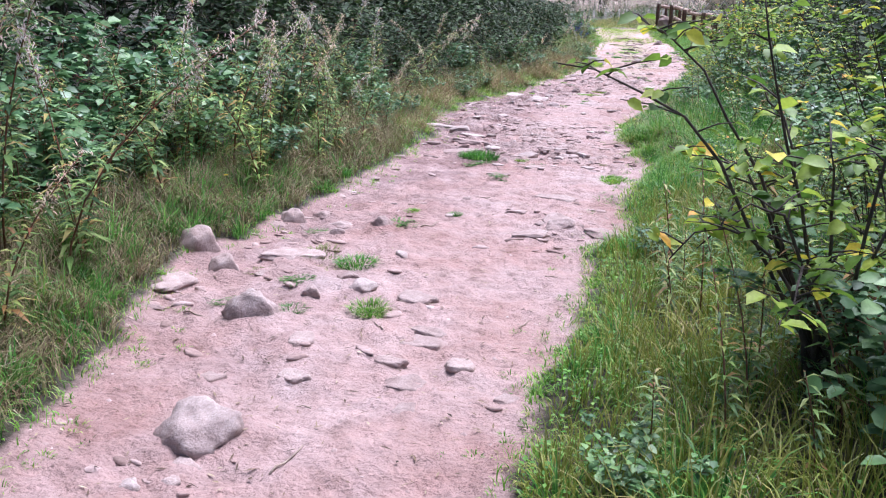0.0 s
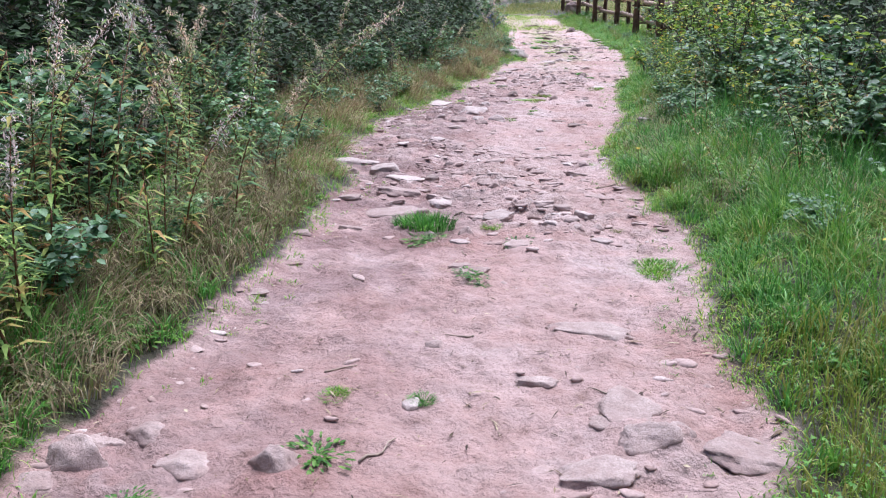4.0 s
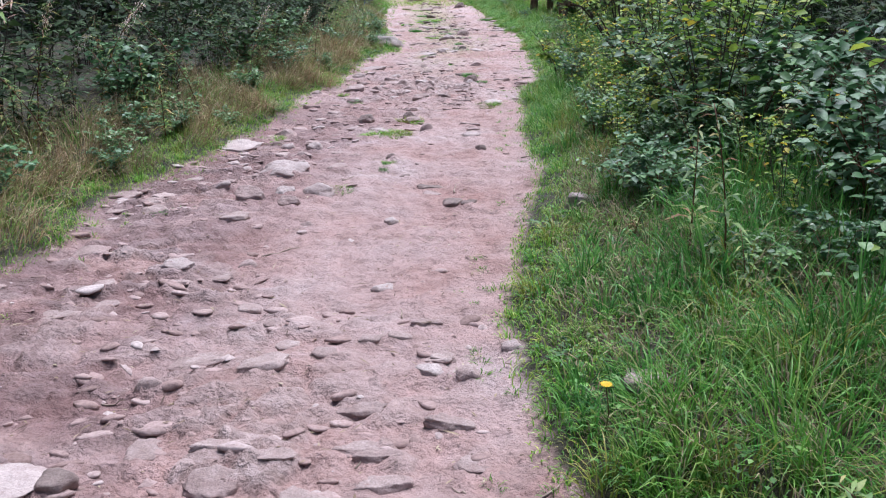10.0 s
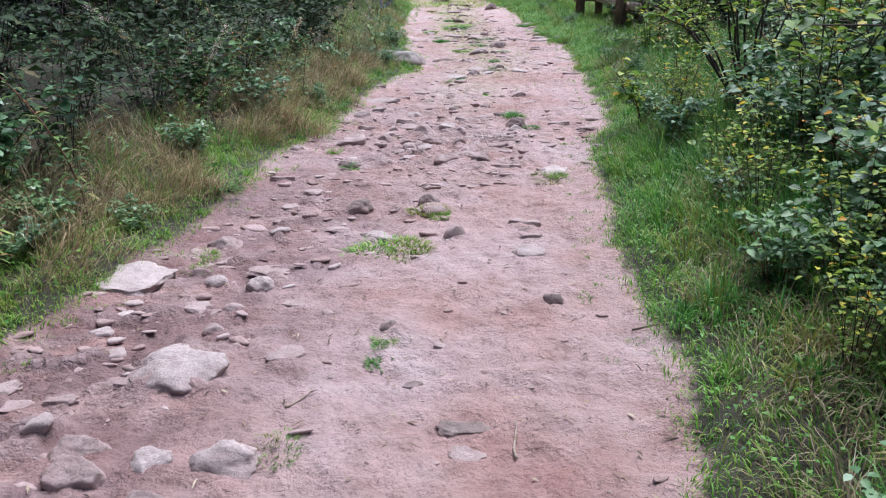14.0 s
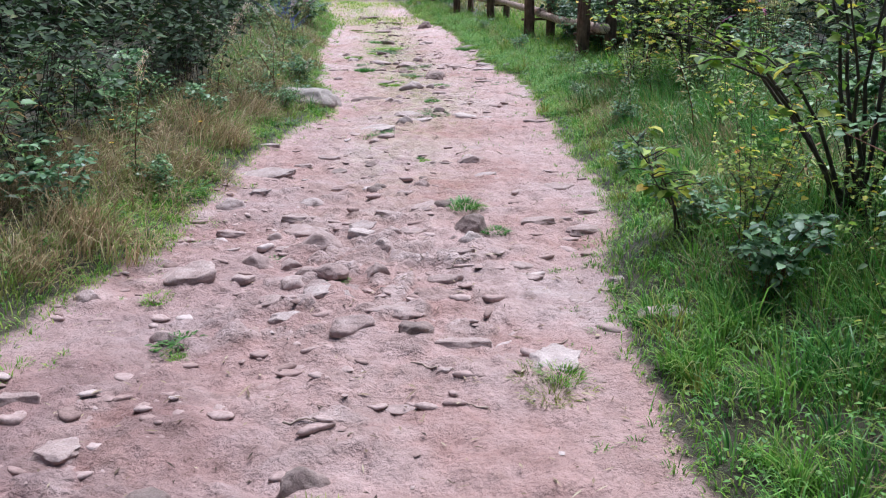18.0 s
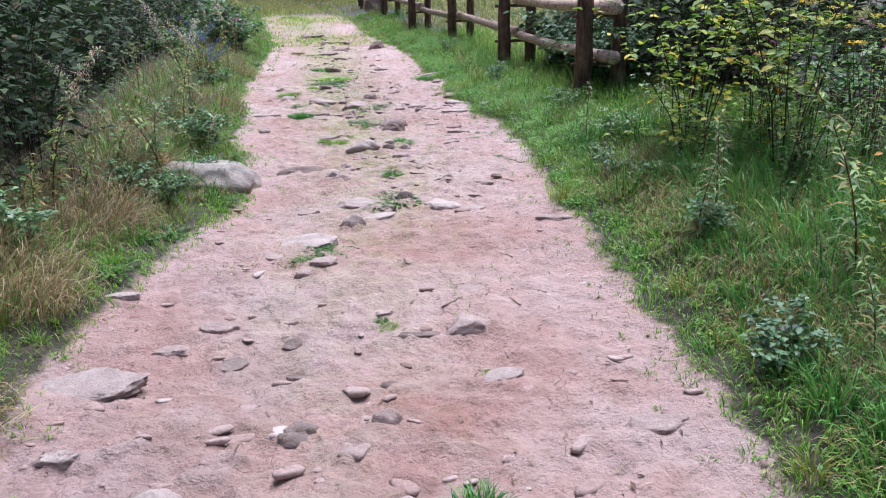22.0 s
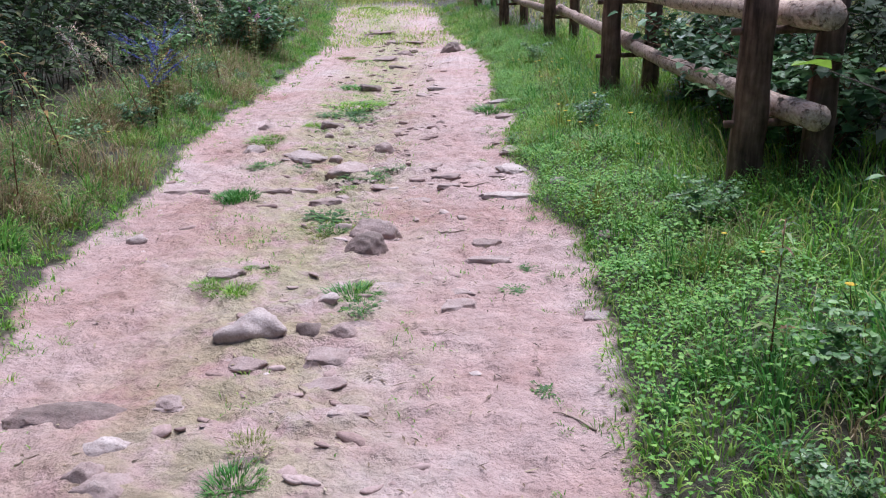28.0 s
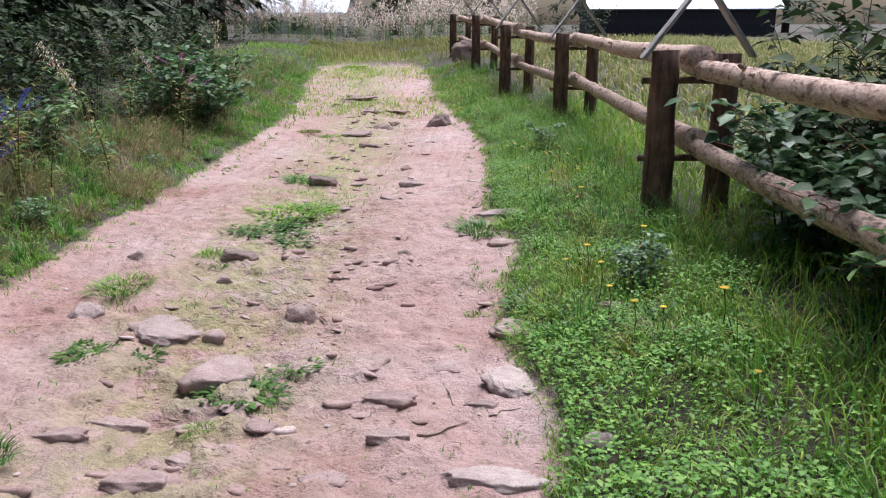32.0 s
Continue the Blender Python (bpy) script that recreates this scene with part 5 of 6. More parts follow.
def herb_carpet(name, label, n, y0, y1, side, near, deep, size, material, tall=0.14):
    y = R.uniform(y0, y1, n)
    d = R.uniform(near, deep, n)
    x = np.where(side < 0, edge_left(y) - d, edge_right(y) + d)
    k = vnoise(x * 1.3 + 17, y * 1.3) > R.uniform(0.1, 0.75, n)
    x, y, d = x[k], y[k], d[k]
    n = len(x)
    z = land(x, y) + 0.02 + tall * R.random(n) * 2.4 * vnoise(x * 3.5, y * 3.5) ** 1.5
    a = R.uniform(0, 6.28, n)
    way = np.column_stack([np.cos(a), np.sin(a), R.uniform(-0.1, 0.5, n)])
    ob = new(name, mesh_of(name, *leaf_set(np.column_stack([x, y, z]), way, size * R.uniform(0.6, 1.3, n), size * 0.8 * R.uniform(0.7, 1.2, n), 0.2, size > 0.027), material))
    return tagged(ob, label, "herbs", kind="stuff")


herb_carpet("low_herbs", "bright green clover and low herbs on the verge", 50000, 22.0, 37, 1, 0.02, 1.25, 0.025, FRESH, 0.12)
herb_carpet("low_herbs", "low herbs in the verge grass", 10000, 1, 22, 1, 0.05, 1.2, 0.024, FRESH, 0.08)
herb_carpet("low_herbs", "low herbs along the path's edge", 9000, 5, 40, -1, 0.0, 0.8, 0.026, FRESH, 0.1)
herb_carpet("undergrowth", "leafy undergrowth beneath the bushes", 15000, 0, 42, -1, 0.8, 5.0, 0.065, RASP, 0.35)
herb_carpet("undergrowth", "leafy undergrowth beneath the bushes", 12000, 0, 25, 1, 1.1, 5.0, 0.065, RASP, 0.35)
# DARKLEAF here paints in the shade that lies beneath the growth
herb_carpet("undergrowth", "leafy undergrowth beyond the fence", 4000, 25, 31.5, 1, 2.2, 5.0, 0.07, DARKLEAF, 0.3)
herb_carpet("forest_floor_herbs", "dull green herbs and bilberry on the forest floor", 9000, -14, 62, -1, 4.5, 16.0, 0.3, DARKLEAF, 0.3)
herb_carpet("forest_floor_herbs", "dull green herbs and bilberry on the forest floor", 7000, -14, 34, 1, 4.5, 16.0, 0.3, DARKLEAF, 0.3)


# ---- shrubs and tall herbs ----
def sprig_points(stem, count, lo=0.2):
    """Places and outward ways along a stem of points."""
    s = np.sort(R.uniform(lo, 1, count))
    P = np.asarray(stem)
    t = np.linspace(0, 1, len(P))
    pts = np.column_stack([np.interp(s, t, P[:, k]) for k in range(3)])
    return pts, s


def bush_meshes(stems, height, spread, per_stem, leaf, wide, material, wood, twigs=5, droop=0.25, arch=0.25, seed=0, stem_r=0.008, low=0.1, rounded=True):
    """Stems, their twigs and the leaves on both, as two meshes."""
    wd, lf = Heap(), Heap()
    B, Wy, Ls = [], [], []
    for i in range(stems):
        a = R.uniform(0, 6.28)
        sp = spread * R.uniform(0.3, 1)
        h = height * R.uniform(0.65, 1.05)
        t = np.linspace(0, 1, 7)[:, None]
        root = np.array([np.cos(a), np.sin(a), 0]) * 0.12 * spread
        out = np.array([np.cos(a), np.sin(a), 0])
        line = root + out * sp * t**1.6 + np.array([0, 0, 1]) * h * (t - arch * t**3) + R.normal(0, 0.012, (7, 3)) * t * height
        wd.add(*tube(line[::2], np.linspace(stem_r, stem_r * 0.3, 4), 3))
        pts, s = sprig_points(line, twigs, low)
        lines = [line]
        for p, q in zip(pts, s):
            b = R.uniform(0, 6.28)
            ln = height * R.uniform(0.12, 0.3) * (1.15 - q * 0.5)
            tip = p + np.array([np.cos(b), np.sin(b), R.uniform(0.0, 0.8)]) * ln
            mid = (p + tip) / 2 + np.array([0, 0, 0.08 * ln])
            tw = np.array([p, mid, tip + np.array([0, 0, -0.06 * ln])])
            wd.add(*tube(tw[[0, 2]], np.linspace(stem_r * 0.45, stem_r * 0.15, 2), 3))
            lines.append(tw)
        each = max(3, per_stem // len(lines))
        for ln in lines:
            p, s = sprig_points(ln, each, low if ln is line else 0.1)
            a2 = R.uniform(0, 6.28, each)
            B.append(p)
            Wy.append(np.column_stack([np.cos(a2), np.sin(a2), R.uniform(-0.25, 0.5, each)]))
    B, Wy = np.concatenate(B), np.concatenate(Wy)
    n = len(B)
    Lf = leaf * R.uniform(0.55, 1.2, n)
    lf.add(*leaf_set(B + unit(Wy) * leaf * 0.25, Wy, Lf, Lf * wide, droop, rounded, R.normal(0, 0.35, n)))
    return wd.mesh("woody_frame", wood, True), lf.mesh("foliage", material)


def bush_kind(name, label, category, group, count, **kw):
    """Some different bushes of a kind, as pairs of meshes to be set out."""
    return dict(name=name, label=label, category=category, group=group, sets=[bush_meshes(**kw) for _ in range(count)])


def set_bush(kind, x, y, size=1.0, turn=None, label="", tilt=(0, 0), pick=None):
    wd, lf = kind["sets"][int(R.integers(len(kind["sets"]))) if pick is None else pick]
    ob = thing(kind["name"], (x, y, zat(x, y) - 0.02), label or kind["label"], kind["category"], kind["group"])
    ob.matrix_basis = pose(x, y, zat(x, y) - 0.02, tilt[0], tilt[1], R.uniform(0, 360) if turn is None else turn) @ Matrix.Diagonal((size, size, size * R.uniform(0.9, 1.1), 1))
    part("woody_frame", wd, ob)
    part("foliage", lf, ob)
    return ob


BRAMBLE = bush_kind("bramble_bush", "dense bramble bush with dull green leaves", "bush", "bramble thicket", 5, stems=9, height=1.15, spread=0.65, per_stem=60, leaf=0.098, wide=0.7, material=RASP, wood=REDSTEM, twigs=6, arch=0.35)
ALDERS = bush_kind("alder_bush", "young alder bush with yellowing leaves", "bush", "alder bushes", 4, stems=8, height=1.9, spread=0.7, per_stem=48, leaf=0.088, wide=0.66, material=ALDER, wood=TWIG, twigs=8, arch=0.1, low=0.1)
# leaves darker than the other bushes', standing in for deep shade
SHADE = bush_kind("shade_bush", "leafy bush at the wood's edge, its shade put into dark leaves", "bush", "bushes at the wood's edge", 4, stems=8, height=2.1, spread=0.9, per_stem=40, leaf=0.16, wide=0.55, material=DARKLEAF, wood=TWIG, twigs=5, arch=0.15, rounded=False)


def willowherb_meshes(h, bloom=False):
    st, lf, hd = Heap(), Heap(), Heap()
    t = np.linspace(0, 1, 7)[:, None]
    lean = R.normal(0, 0.26, 2) * h
    line = np.array([lean[0], lean[1], 0]) * t**2 + np.array([0, 0, h]) * t
    st.add(*tube(line, np.linspace(0.006, 0.0022, 7), 5))
    n = int(95 * h)
    pts, s = sprig_points(line, n, 0.12)
    a = np.arange(n) * 2.4 + R.normal(0, 0.3, n)
    way = np.column_stack([np.cos(a), np.sin(a), R.uniform(0.1, 0.9, n)])
    L = 0.16 * R.uniform(0.6, 1.2, n) * (1.15 - 0.55 * s)
    lf.add(*leaf_set(pts, way, L, L * 0.17, 0.45, False))
    m = 54
    p2, s2 = sprig_points(line[4:], m, 0.1)
    a = R.uniform(0, 6.28, m)
    w2 = np.column_stack([np.cos(a), np.sin(a), R.uniform(0.3, 1.2, m)])
    if bloom:
        hd.add(*leaf_set(p2, w2, 0.024, 0.02, 0.0, True))
    else:
        hd.add(*leaf_set(p2, w2, 0.06 * R.uniform(0.5, 1.2, m), 0.004, 0.15, False))
        k = 150
        hd.add(*leaf_set(p2[R.integers(0, m, k)] + R.normal(0, 0.022, (k, 3)), R.normal(0, 1, (k, 3)), 0.038 * R.uniform(0.5, 1.3, k), 0.0075, 0.1))
    return st.mesh("stem", REDSTEM, True), lf.mesh("foliage", WILLOWHERB), hd.mesh("seed_head", PETAL_P if bloom else FLUFF)


HERBS = [willowherb_meshes(h) for h in (1.0, 1.15, 1.3, 1.4, 1.2, 0.9)]
GREENHERBS = [willowherb_meshes(h)[:2] for h in (0.55, 0.7, 0.85, 1.0)]


def set_willowherb(x, y, size=1.0, headed=True):
    meshes = HERBS[int(R.integers(len(HERBS)))] if headed else GREENHERBS[int(R.integers(len(GREENHERBS)))]
    ob = thing("willowherb", (x, y, zat(x, y)), "tall willowherb gone to pinkish-white seed down" if headed else "green leafy willowherb stalk without flowers", "herb", "willowherb stand", turn=R.uniform(0, 360), size=size)
    part("stem", meshes[0], ob)
    part("foliage", meshes[1], ob)
    if headed:
        tagged(part("seed_head", meshes[2], ob), "silky pinkish-white seed head", kind="stuff")
    return ob


# ---- planting, the side away from the fence ----
pr = np.random.default_rng(11)
for y in np.arange(1.6, 39, 0.6):
    for off, sz in ((0.6, 0.55), (1.1, 0.85), (1.8, 1.05)):
        yy = y + pr.uniform(-0.25, 0.25)
        thick = np.interp(yy, [0, 8, 9, 22, 23, 39], [0.12, 0.15, 0.22, 0.22, 0.35, 0.3])
        if off < 1.5 and yy > 23 and pr.random() > 0.12:
            continue
        if off < 1.0 and pr.random() > thick:
            continue
        x = float(edge_left(yy)) - off - pr.uniform(-0.15, 0.3)
        if 8.5 < yy < 23 and off > 1.5 and pr.random() < 0.4:
            continue
        if off < 1.5 and (yy < 8.5 or off < 1.0 or pr.random() < 0.5):
            set_bush(BRAMBLE, x, yy, sz * pr.uniform(0.7, 1.1))
        else:
            set_bush(SHADE if yy > 8.5 or pr.random() < 0.2 else BRAMBLE, x, yy, sz * (pr.uniform(0.9, 1.2) if yy < 8.5 else pr.uniform(0.6, 0.9)))
for _ in range(80):
    y = pr.uniform(0.8, 42)
    x = float(edge_left(y)) - pr.gamma(2.0, 0.33) - 0.25
    dense = np.interp(y, [0, 9, 11, 20, 22, 40], [1, 1, 0.35, 0.4, 0.6, 0.5])
    if pr.random() < dense:
        set_willowherb(x, y, pr.uniform(0.75, 1.15), pr.random() < 0.3)
for _ in range(85):
    y = pr.uniform(8.5, 24)
    set_willowherb(float(edge_left(y)) - pr.uniform(0.55, 2.2), y, pr.uniform(0.6, 1.0), pr.random() < 0.3)
for _ in range(40):
    y = pr.uniform(4.5, 11)
    set_willowherb(float(edge_left(y)) - pr.uniform(0.8, 2.4), y, pr.uniform(0.85, 1.2), pr.random() < 0.4)
for _ in range(70):
    y = pr.uniform(0.8, 8.5)
    set_willowherb(float(edge_left(y)) - pr.uniform(0.3, 1.3), y, pr.uniform(0.8, 1.25), pr.random() < 0.33)

# ---- planting, the fence's side ----
for y in np.arange(9.5, 19.5, 0.6):
    for off, sz in ((0.62, 0.6), (1.15, 0.9), (1.9, 1.1)):
        yy = y + pr.uniform(-0.25, 0.25)
        x = float(edge_right(yy)) + off + pr.uniform(-0.1, 0.3)
        x += float(np.interp(yy, [9, 12.3, 13.2, 16.5, 17.5], [0.75, 0.75, 0.1, 0.1, 0.6]))
        if off < 1 and (pr.random() < 0.4 or yy > 16.5 or yy < 12.5):
            continue
        set_bush(BRAMBLE if pr.random() < 0.65 else ALDERS, x, yy, sz * pr.uniform(0.75, 1.1))
for y in np.arange(1.0, 9.5, 0.7):
    x = float(edge_right(y)) + pr.uniform(1.15, 1.6) + (0.4 if y > 4 else 0)
    set_bush(BRAMBLE if pr.random() < 0.5 else ALDERS, x, y, pr.uniform(0.6, 0.95))
    set_bush(SHADE, x + 1.1, y + 0.3, pr.uniform(0.8, 1.0))
for y in np.arange(9, 50, 0.9):
    if y < 30:
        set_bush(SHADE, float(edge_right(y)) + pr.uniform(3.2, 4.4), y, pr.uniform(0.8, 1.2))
for _ in range(46):
    y = pr.uniform(2.5, 24)
    set_willowherb(float(edge_right(y)) + pr.uniform(0.8, 2.0), y, pr.uniform(0.7, 1.0), False)

for _ in range(24):
    set_willowherb(pr.uniform(1.7, 3.4), pr.uniform(18.8, 22.8), pr.uniform(0.65, 0.95), False)

# alder by the fence's end, and raspberry canes over its rails
for x, y, s in ((1.35, 22.6, 0.88), (1.75, 22.0, 0.9), (1.55, 23.3, 0.9), (1.95, 22.9, 0.9), (1.2, 16.2, 1.0), (1.6, 14.5, 1.1)):
    set_bush(ALDERS, x, y, s)
for y in np.arange(25.8, 31, 0.5):
    set_bush(BRAMBLE if pr.random() < 0.45 else SHADE, float(np.interp(y, [26, 30, 36], [2.4, 2.1, 1.9])) + pr.uniform(0, 0.25), y, pr.uniform(0.75, 1.0))
    set_bush(SHADE, 2.8 + pr.uniform(0, 0.3), y + 0.2, pr.uniform(0.6, 0.8))
    set_bush(SHADE, 3.6 + pr.uniform(0, 0.4), y, pr.uniform(0.8, 1.0))


for x, y, s in ((0.75, 13.5, 0.75), (0.95, 14.3, 0.9), (1.05, 13.0, 0.95), (1.3, 15.2, 0.9), (1.0, 12.6, 0.5), (1.3, 12.0, 0.6), (0.95, 13.4, 0.5), (1.3, 11.2, 0.55), (1.05, 10.4, 0.42), (1.5, 12.9, 0.75), (0.95, 13.0, 0.6), (1.2, 13.8, 0.8), (0.9, 14.2, 0.6), (0.62, 13.7, 0.42), (0.8, 10.95, 0.4), (0.75, 12.9, 0.4)):
    set_bush(BRAMBLE, x, y, s)

for y in (23.55, 23.9, 24.7, 25.4, 26.1):
    set_willowherb(float(edge_left(y)) - pr.uniform(0.25, 0.5), y, pr.uniform(0.4, 0.6))

# thick growth further off the way; SHADE bushes carry the wood's shade as colour
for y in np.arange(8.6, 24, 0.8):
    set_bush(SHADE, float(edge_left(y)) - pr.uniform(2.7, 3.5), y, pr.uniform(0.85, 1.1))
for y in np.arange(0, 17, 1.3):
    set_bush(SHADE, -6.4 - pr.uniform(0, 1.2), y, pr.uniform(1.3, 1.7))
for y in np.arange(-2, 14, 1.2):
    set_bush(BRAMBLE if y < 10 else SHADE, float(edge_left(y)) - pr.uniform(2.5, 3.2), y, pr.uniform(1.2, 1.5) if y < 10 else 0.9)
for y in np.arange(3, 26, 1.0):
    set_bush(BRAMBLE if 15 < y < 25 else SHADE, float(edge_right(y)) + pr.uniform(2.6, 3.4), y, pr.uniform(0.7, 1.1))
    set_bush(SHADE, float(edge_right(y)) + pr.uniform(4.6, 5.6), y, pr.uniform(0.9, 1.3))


# saplings, shoots and weeds scattered over the fence-side bank
for i in range(54):
    y = pr.uniform(3.5, 24.5)
    x = float(edge_right(y)) + pr.uniform(0.35, 1.3)
    if i % 3 == 0:
        set_bush(ALDERS, x + 0.15, y, pr.uniform(0.3, 0.5), label="alder sapling with yellowing leaves in the bank's grass")
    elif i % 3 == 1 and 10.5 < y < 18.5:
        set_bush(BRAMBLE, x, y, pr.uniform(0.35, 0.6), label="raspberry cane with pale-backed leaves on the bank")
    else:
        set_willowherb(x + 0.1, y, pr.uniform(0.45, 0.75), False)

# the leaning alder whose boughs hang over the start of the way
def hanging_alder(x, y, boughs, leaves, label, thick=0.009):
    ob = thing("alder_bush", (x, y, zat(x, y)), label, "bush")
    z0 = zat(x, y)
    B, Wy = [], []
    for tip, lift in boughs:
        a, b = np.array([0.0, 0, 0]), np.array(tip) - np.array([x, y, z0])
        t = np.linspace(0, 1, 8)[:, None]
        line = a + b * t + np.array([0, 0, 1.0]) * lift * np.sin(t * np.pi) + R.normal(0, 0.014, (8, 3)) * (t > 0)
        line[0] = R.normal(0, 0.09, 3) * (1, 1, 0)
        part("bough", mesh_of("bough", *tube(line, np.linspace(thick, 0.0025, 8), 6), TWIG, True), ob)
        pts, s = sprig_points(line, 9, 0.35)
        for p in pts:
            an = R.uniform(0, 6.28)
            tw = np.array([p, p + np.array([np.cos(an), np.sin(an), 0.25]) * R.uniform(0.08, 0.24)])
            part("twig", mesh_of("twig", *tube(np.array([tw[0], tw.mean(0) + (0, 0, 0.01), tw[1]]), [0.004, 0.003, 0.0015], 5), TWIG, True), ob)
            k = leaves
            u = R.uniform(0.2, 1.0, k)[:, None]
            B.append(tw[0] * (1 - u) + tw[1] * u)
            a2 = R.uniform(0, 6.28, k)
            Wy.append(np.column_stack([np.cos(a2), np.sin(a2), R.uniform(-0.4, 0.4, k)]))
    B, Wy = np.concatenate(B), np.concatenate(Wy)
    L = 0.076 * R.uniform(0.6, 1.25, len(B))
    part("foliage", mesh_of("foliage", *leaf_set(B, Wy, L, L * 0.68, 0.3, True, R.normal(0, 0.4, len(B))), ALDER), ob)


hanging_alder(0.62, 3.05, (((-0.42, 2.95, 1.34), 0.35), ((-0.12, 3.05, 1.5), 0.25), ((0.22, 2.85, 1.62), 0.1), ((0.72, 2.8, 1.6), 0.05), ((0.0, 3.2, 1.02), 0.3), ((0.3, 3.4, 1.3), 0.2), ((0.9, 3.1, 1.2), 0.1), ((0.05, 2.8, 0.72), 0.3), ((0.2, 2.65, 0.9), 0.3), ((0.12, 3.3, 0.6), 0.35), ((0.35, 2.5, 0.6), 0.3), ((0.45, 2.6, 1.15), 0.2)), 3, "leaning alder with dark boughs and sparse yellowing leaves")
hanging_alder(1.15, 17.6, (((0.15, 17.5, 1.05), 0.3), ((0.27, 18.0, 1.17), 0.25), ((0.26, 17.76, 1.25), 0.2), ((0.5, 17.55, 1.1), 0.2), ((0.75, 17.6, 1.7), 0.1), ((0.95, 17.9, 1.9), 0.05), ((1.3, 17.7, 1.85), 0.05), ((1.6, 17.5, 1.6), 0.1), ((0.8, 17.3, 1.4), 0.1), ((1.4, 18.1, 1.7), 0.1), ((1.05, 17.5, 1.95), 0.0)), 3, "many-stemmed alder with dark bare boughs and few yellow leaves", 0.014)
hanging_alder(0.42, 17.9, (((0.04, 17.85, 0.7), 0.05), ((0.15, 17.75, 0.5), 0.05), ((0.25, 18.05, 0.55), 0.03)), 3, "slender alder sapling with yellowing leaves", 0.006)
for _ in range(16):
    y = pr.uniform(2.2, 6.0)
    set_willowherb(float(edge_right(y)) + pr.uniform(0.4, 1.0), y, pr.uniform(0.45, 0.8), False)
set_willowherb(0.34, 2.75, 0.75, False)
set_willowherb(0.5, 2.35, 0.6, False)


# ---- tufts growing in the path ----
def tuft_mesh(seed, material, n=70, h=0.8, wide=0.06, wild=0.0):
    rs2 = np.random.default_rng(seed)
    a = rs2.uniform(0, 6.28, n)
    r = np.sqrt(rs2.random(n)) * 0.8
    return mesh_of("grass_tuft", *blades(np.column_stack([np.cos(a) * r, np.sin(a) * r]), np.full(n, -0.05), h * rs2.uniform(0.5, 1.1, n), wide, np.clip(0.2 + r + rs2.normal(0, 0.2, n) + wild * rs2.random(n), 0.1, 2.0), a + rs2.normal(0, 0.4 + wild, n)), material)


def herb_mesh(seed, n=110):
    rs2 = np.random.default_rng(seed)
    a = rs2.uniform(0, 6.28, n)
    base = np.column_stack([np.cos(a) * 0.25, np.sin(a) * 0.25, rs2.uniform(0, 0.3, n)]) * rs2.uniform(0.0, 3.2, (n, 1)) * (1, 1, 0.35)
    L = rs2.uniform(0.14, 0.34, n)
    return mesh_of("leafy_tuft", *leaf_set(base, np.column_stack([np.cos(a), np.sin(a), rs2.uniform(0.2, 1.1, n)]), L, L * 0.36, 0.35, True), WEED)


TUFTS = [tuft_mesh(1, GRASS, 220, 0.6, 0.035), tuft_mesh(2, LUSH, 300, 0.7, 0.035), tuft_mesh(3, YELLOWISH, 180, 0.45, 0.03), tuft_mesh(4, GRASS, 190, 0.45, 0.035)]
LEAFY = [herb_mesh(5), herb_mesh(6)]
TUFTS_A = [(-1.81, 3.59, 0.09), (-2.23, 3.59, 0.06), (-1.44, 3.74, 0.13), (-1.96, 4.01, 0.1), (-2.28, 4.12, 0.08), (-1.93, 4.44, 0.23), (-2.31, 5.04, 0.08), (-1.8, 5.36, 0.12), (-1.86, 5.81, 0.07), (-1.52, 5.83, 0.04), (-1.49, 7.21, 0.1), (-0.41, 7.51, 0.16), (-1.27, 7.96, 0.11), (-1.87, 8.02, 0.17), (-1.47, 8.37, 0.08), (-0.65, 8.39, 0.05), (-2.7, 12.66, 0.12), (-1.66, 13, 0.09), (-1.41, 13.64, 0.08), (-1.4, 13.8, 0.07), (-2.49, 14.67, 0.09), (-2.5, 14.86, 0.08), (-1.51, 15, 0.24), (-1.34, 15.72, 0.13), (-0.51, 16.47, 0.17), (-1.98, 16.84, 0.08), (-2.02, 16.96, 0.12), (-2.25, 17.43, 0.09), (-1.41, 17.66, 0.07), (-1.79, 18.08, 0.04)]
TUFTS_B = [(-0.56, 18.37, 0.08), (-0.57, 18.51, 0.06), (-0.72, 18.88, 0.12), (-0.53, 19.84, 0.07), (-0.96, 20.39, 0.06), (-1.28, 21.45, 0.14), (-0.87, 22.56, 0.22), (-0.77, 22.65, 0.11), (-0.85, 23.37, 0.1), (-0.85, 23.56, 0.09), (0.13, 23.98, 0.05), (-0.67, 24.72, 0.12), (-0.74, 24.94, 0.15), (-1.36, 25.01, 0.15), (0.04, 25.01, 0.08), (-1.25, 25.26, 0.07), (0.12, 25.33, 0.07), (-1.04, 25.99, 0.17), (-1.09, 26.23, 0.18), (-1.83, 26.66, 0.14), (-1.11, 26.97, 0.06), (-1.03, 27.27, 0.18), (-0.87, 27.53, 0.11), (-1.93, 27.72, 0.2), (0.24, 27.77, 0.14), (0.24, 27.92, 0.2), (-2.15, 28.56, 0.21), (-1.76, 29.17, 0.16), (-1.64, 29.98, 0.29), (-0.02, 30.19, 0.32)]
TUFTS_C = [(-1.64, 30.24, 0.31), (-1.64, 30.68, 0.4), (-1.81, 31.92, 0.22), (-1.31, 32.1, 0.08), (-2.51, 35.2, 0.31), (-3.49, 44.75, 0.4)]
TUFT_ROWS = (TUFTS_A, TUFTS_B, TUFTS_C)

